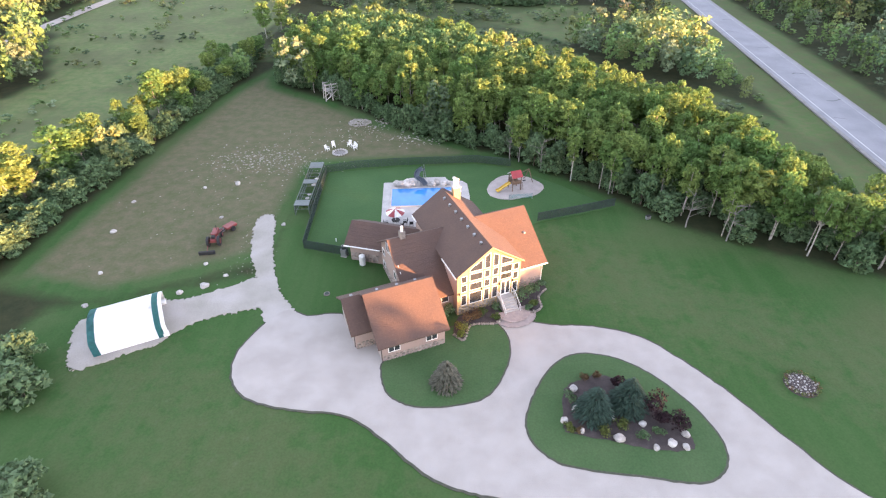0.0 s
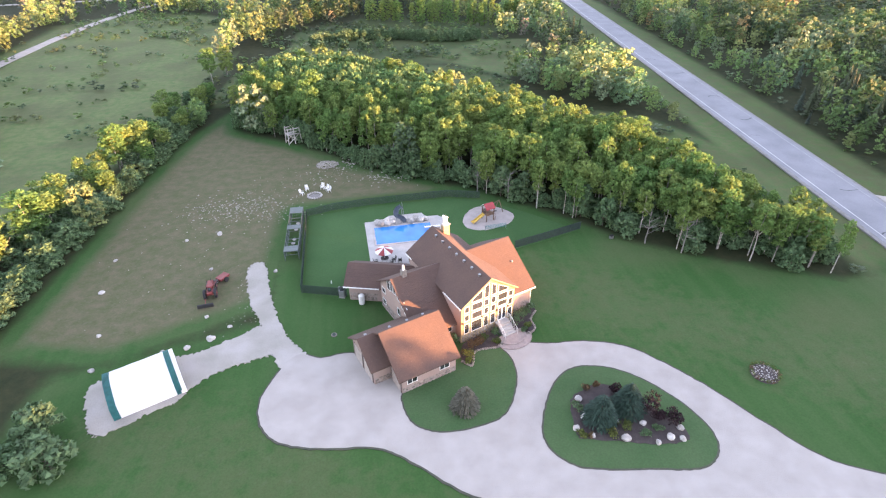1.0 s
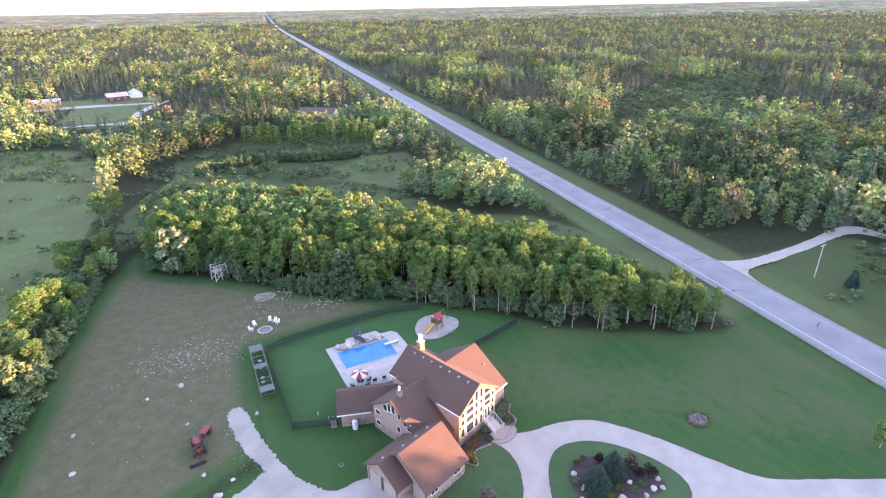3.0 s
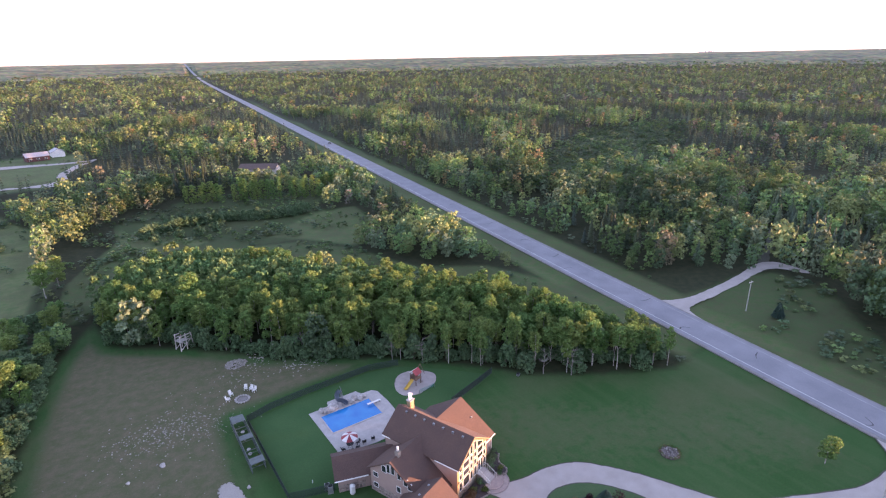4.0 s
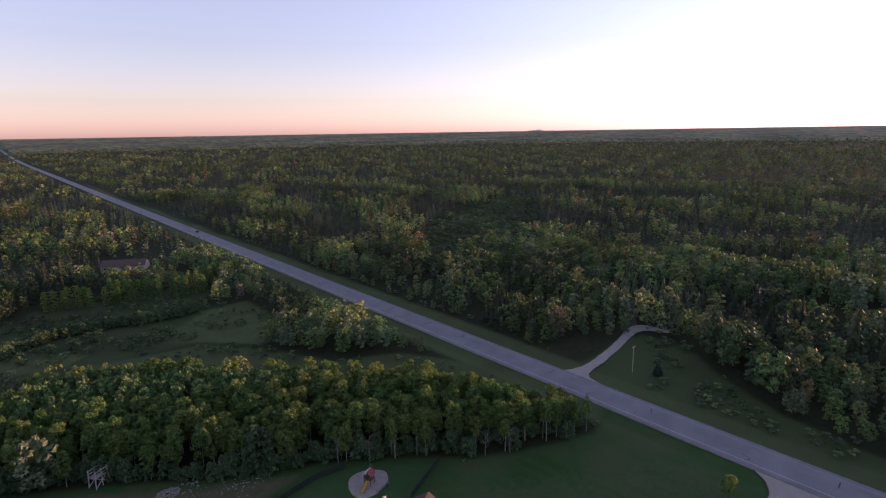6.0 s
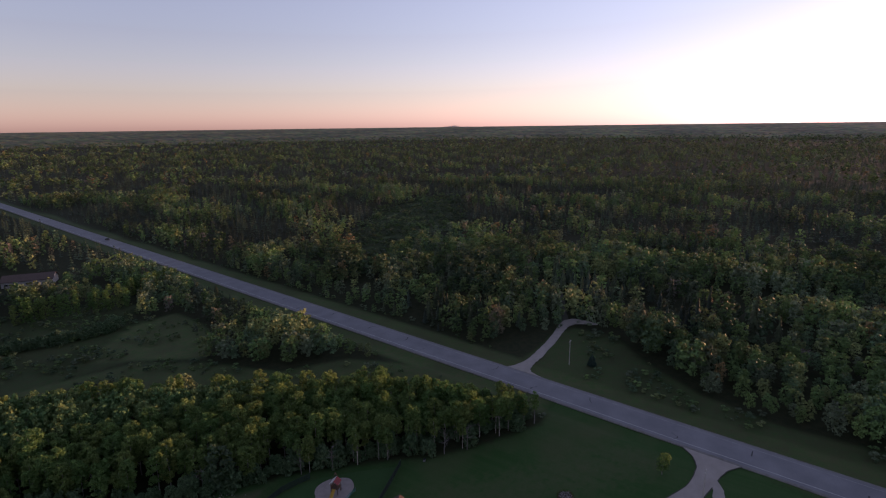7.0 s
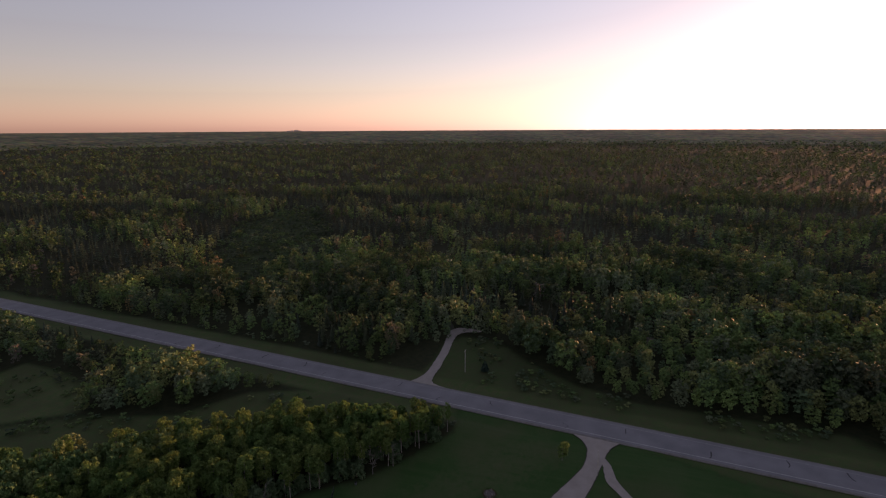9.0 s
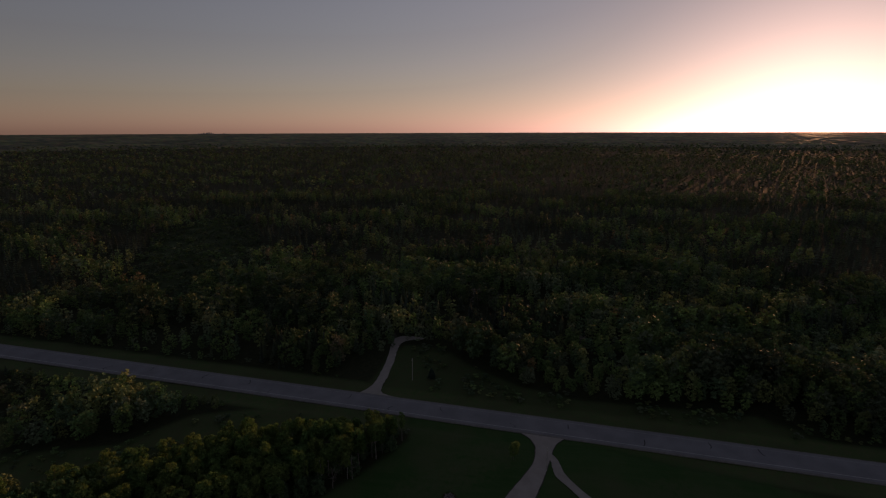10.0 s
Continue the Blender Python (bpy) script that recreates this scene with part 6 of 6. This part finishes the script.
for run in (curve_through(HB[1:7], 6, False), curve_through([(18.6, 1.4), (19.6, 0.4), (21.0, 0.9), (21.6, 2.6), (23.2, 3.6)], 6, False)):
    for k, p in enumerate(run):
        st = new("edge_stone", STONES[k % 4])
        st.parent = edging
        st.matrix_local = pose(p[0], p[1], 0.13, 0, 0, k * 37) @ Matrix.Diagonal((0.42, 0.3, 0.28, 1))
for i, (u, v, r, h, mat, lab) in enumerate(((11.6, 2.0, 1.0, 1.5, RUST_LEAF, "russet"), (10.4, 1.2, 0.9, 0.9, SHRUB_LEAF, "yellow-green"), (12.8, 2.1, 0.8, 1.1, RUST_LEAF, "russet"), (13.8, 2.6, 0.7, 0.9, SHRUB_LEAF, "bright green"), (14.9, 1.4, 0.6, 0.6, SHRUB_LEAF, "bright green"), (15.6, 2.6, 0.7, 1.1, WILLOW_LEAF, "dark green"), (9.9, 0.2, 0.6, 0.6, SHRUB_LEAF, "yellow-green"),
                                            (19.3, 2.7, 1.1, 1.8, WILLOW_LEAF, "dark green"), (20.4, 3.4, 1.0, 1.6, WILLOW_LEAF, "dark green"), (21.8, 4.0, 0.9, 1.2, WILLOW_LEAF, "dark green"), (20.3, 1.6, 0.6, 0.8, SHRUB_LEAF, "bright green"), (19.4, 1.2, 0.5, 0.6, WILLOW_LEAF, "dark green"), (23.0, 4.3, 0.7, 0.8, WILLOW_LEAF, "dark green"), (10.0, 4.2, 0.8, 1.4, WILLOW_LEAF, "dark green"), (9.0, 3.6, 0.7, 1.1, WILLOW_LEAF, "dark green"))):
    p = HOUSE @ Vector((u, v, 0.06))
    shrub("front_shrub", p.x, p.y, p.z, r, h, mat, lab + " rounded shrub in the bed before the house", 80 + i, 220, 0.19, "shrubs before the house")
garden = empty("round_garden", pose(37.4, 37.1, -0.12) @ Matrix.Diagonal((0.85, 0.85, 0.9, 1)), "small round stone garden in the lawn with dry stalks", "garden bed")
part("mound", tube(bmesh.new(), (0, 0, 0), (0, 0, 0.18), 2.0, 1.4, 18), MULCH, garden)
for k in range(90):
    r, a = 1.8 * math.sqrt((k + 0.5) / 90), k * 2.4
    st = new("stone", (STONES + ROCKS)[k % 9])
    st.parent = garden
    g = rf.uniform(0.6, 1.3)
    st.matrix_local = pose(r * math.cos(a) + rf.uniform(-0.15, 0.15), r * math.sin(a) + rf.uniform(-0.15, 0.15), 0.15, 0, 0, k * 70) @ Matrix.Diagonal((0.27 * g, 0.22 * g, 0.22 * g, 1))
for k in range(16):
    a = k * 0.393
    vs, fs = card_cloud(np.random.RandomState(k), [(1.85 * math.cos(a), 1.85 * math.sin(a), 0.3, 0.32)], 34, 0.16)
    link_mesh("tuft", vs, fs, RUST_LEAF if k % 3 == 0 else SHRUB_LEAF, garden)

# ---- small things about the house ----
tank = empty("gas_tank", pose(-10.9, 58.7, -0.1), "white upright gas tank beside the house wall", "tank")
part("shell", tube(bmesh.new(), (0, 0, 0.1), (0, 0, 1.5), 0.42, 0.42, 16), WHITE, tank)
part("dome", tube(bmesh.new(), (0, 0, 1.5), (0, 0, 1.7), 0.42, 0.2, 16), WHITE, tank)
part("foot_ring", tube(bmesh.new(), (0, 0, 0), (0, 0, 0.12), 0.36, 0.36, 16), METAL, tank)
for i, (x, y, h) in enumerate(((-13.7, 60.9, 1.2), (-13.9, 61.8, 0.9))):
    unit = empty("outdoor_unit", pose(x, y, -0.1, 0, 0, -15), "grey outdoor heat pump unit beside the house", "heat pump", "outdoor units")
    part("case", boxed(-0.4, 0.4, -0.4, 0.4, 0.05, h, 0.04), METAL, unit)
    part("grille", tube(bmesh.new(), (0, 0, h), (0, 0, h + 0.04), 0.32, 0.32, 12), BLACK, unit)
    part("base", boxed(-0.45, 0.45, -0.45, 0.45, -0.02, 0.05), CONCRETE, unit)
cover = empty("well_cover", pose(-14.8, 52.6, -0.12), "round pale concrete well cover set in the lawn", "well cover")
part("ring", tube(bmesh.new(), (0, 0, -0.05), (0, 0, 0.10), 0.42, 0.40, 16), STONE, cover)
part("lid", tube(bmesh.new(), (0, 0, 0.10), (0, 0, 0.14), 0.26, 0.25, 12), FENCE_GREEN, cover)
marker = empty("lawn_marker", pose(-15.4, 64.3, -0.12), "short white marker post in the yard lawn", "post")
part("post", tube(bmesh.new(), (0, 0, -0.1), (0, 0, 0.6), 0.08, 0.06, 8), WHITE, marker)
box_thing = empty("service_box", pose(31.6, 69.6, -0.12, 0, 0, 20), "small dark service box in the lawn before the wood", "service box")
part("case", boxed(-0.35, 0.35, -0.25, 0.25, 0, 0.55, 0.04), METAL, box_thing)
part("lid", boxed(-0.38, 0.38, -0.28, 0.28, 0.55, 0.6, 0.02), BLACK, box_thing)


# ---- poles, far buildings, a car ----
def utility_pole(x, y, h, label):
    p = empty("utility_pole", pose(x, y, -0.2), label, "utility pole", "utility poles")
    part("shaft", tube(bmesh.new(), (0, 0, -0.2), (0, 0, h), 0.14, 0.10, 8), PALE_WOOD, p)
    part("crossarm", boxed(-0.9, 0.9, -0.06, 0.06, h - 0.5, h - 0.36, 0.01), PALE_WOOD, p)
    for d in (-0.75, 0.0, 0.75):
        part("insulator", tube(bmesh.new(), (d, 0, h - 0.36), (d, 0, h - 0.16), 0.06, 0.04, 6), WHITE, p)
    return p


utility_pole(100.3, 59.7, 8.5, "tall bleached utility pole in the roadside clearing")
spruce("small_spruce", 103.0, 53.0, -0.2, 4.2, 1.5, SPRUCE_BLUE, "small dark spruce alone in the roadside clearing", 9, thin=0.7)
utility_pole(52.0, 12.6, 7.0, "bleached utility pole in the grass wedge of the drive")


def far_house(name, x, y, turn, w, d, h, roof_h, wall_mat, roof_mat, label):
    m = pose(x, y, -0.2, 0, 0, turn)
    root = empty(name, m, label, "house")
    part("wall", prism(bmesh.new(), [(-w / 2, -d / 2, 0), (-w / 2, d / 2, 0), (-w / 2, d / 2, h), (-w / 2, 0, h + roof_h), (-w / 2, -d / 2, h)], (w, 0, 0)), wall_mat, root)
    for s in (-1, 1):
        part("roof", prism(bmesh.new(), [(-w / 2 - 0.5, s * (d / 2 + 0.5), h - 0.1), (w / 2 + 0.5, s * (d / 2 + 0.5), h - 0.1), (w / 2 + 0.5, 0, h + roof_h + 0.15), (-w / 2 - 0.5, 0, h + roof_h + 0.15)], (0, 0, 0.2)), roof_mat, root)
    for k in range(max(2, int(w / 4))):
        xx = -w / 2 + (k + 0.5) * w / max(2, int(w / 4))
        win = part("window", boxed(xx - 0.8, xx + 0.8, -d / 2 - 0.06, -d / 2 + 0.02, 0.9, 2.1), WHITE, root)
        part("pane", boxed(xx - 0.7, xx + 0.7, -d / 2 - 0.09, -d / 2 - 0.05, 1.0, 2.0), GLASS, win)
    return root


FAR_RED = material("dark_red_siding", (0.09, 0.033, 0.03), 0.8, grain=0.1)
FAR_PALE = material("pale_metal_roof", (0.288, 0.282, 0.3), 0.5, grain=0.1)
far_house("barn", -119, 478, 5, 21, 7, 2.8, 1.3, SIDING, FAR_PALE, "long low barn with a pale roof across the fields")
far_house("farmhouse", -72, 478, 15, 14, 9, 3.2, 2.2, FAR_RED, FAR_PALE, "red farmhouse with a pale metal roof across the fields")
far_house("farm_shed", -60, 492, 100, 11, 8, 3.4, 2.2, WHITE, ROOF_FAR, "pale farm shed beside the red farmhouse")
far_house("bungalow", 47, 330, -35, 22, 10, 3.0, 2.2, material("white_siding", (0.372, 0.36, 0.348), 0.8, grain=0.1), material("brown_far_roof", (0.096, 0.066, 0.054), 0.9, grain=0.2), "low bungalow with a brown roof among tall poplars")
sheet("farm_track", curve_through([(-300, 352), (-104, 372), (-75, 371), (-59, 376), (-58, 400), (-50, 430), (-40, 452), (-36, 452), (-45, 428), (-53, 398), (-52, 372), (-60, 362), (-104, 368), (-300, 347)], 5), 0.0, GRAVEL, "pale gravel farm track across the fields", "track", ragged=0.3)
sheet("farm_yard", curve_through([(-130, 455), (-95, 460), (-60, 452), (-40, 450), (-42, 444), (-70, 446), (-100, 448), (-130, 448)], 5), 0.0, GRAVEL, "pale gravel yard before the farm buildings", "track", ragged=0.3)
car = empty("parked_car", pose(road_x(414) + 1.8, 414, 0.08, 0, 0, -7), "dark car on the far stretch of the highway", "car")
part("body", boxed(-0.9, 0.9, -2.2, 2.2, 0.3, 0.85, 0.12), BLACK, car)
part("cabin", boxed(-0.78, 0.78, -1.3, 0.9, 0.85, 1.45, 0.2), GLASS, car)
for x in (-0.85, 0.85):
    for y in (-1.4, 1.4):
        part("wheel", tube(bmesh.new(), (x - 0.1, y, 0.33), (x + 0.1, y, 0.33), 0.33, 0.33, 12), BLACK, car)
for s in (-0.6, 0.6):
    part("headlight", boxed(s - 0.15, s + 0.15, -2.25, -2.15, 0.55, 0.7, 0.02), WHITE, car)
sheet("west_track", curve_through([(-141, 150), (-139, 200), (-137, 260), (-128, 320), (-112, 366), (-108, 366), (-124, 320), (-132.5, 260), (-134.5, 200), (-136.5, 150)], 5), 0.0, GRAVEL, "pale gravel track beyond the western meadow", "track", ragged=0.2)
town = empty("distant_town", pose(4560 * math.cos(radians(32.2)), 4560 * math.sin(radians(32.2)), 60, 0, 0, 32.2), "hazy cluster of tall town buildings on the horizon", "town")
rt = random.Random(31)
for k in range(16):
    y = -110 + k * 14 + rt.uniform(-4, 4)
    top = 9 + 10 * math.exp(-((k - 10) / 2.5) ** 2) + rt.uniform(0, 5)
    # Pale roof grey over the whole building stands for haze in the distance.
    part("building", boxed(-8, 8, y - rt.uniform(3, 6), y + rt.uniform(3, 6), 0, top), ROOF_FAR, town)
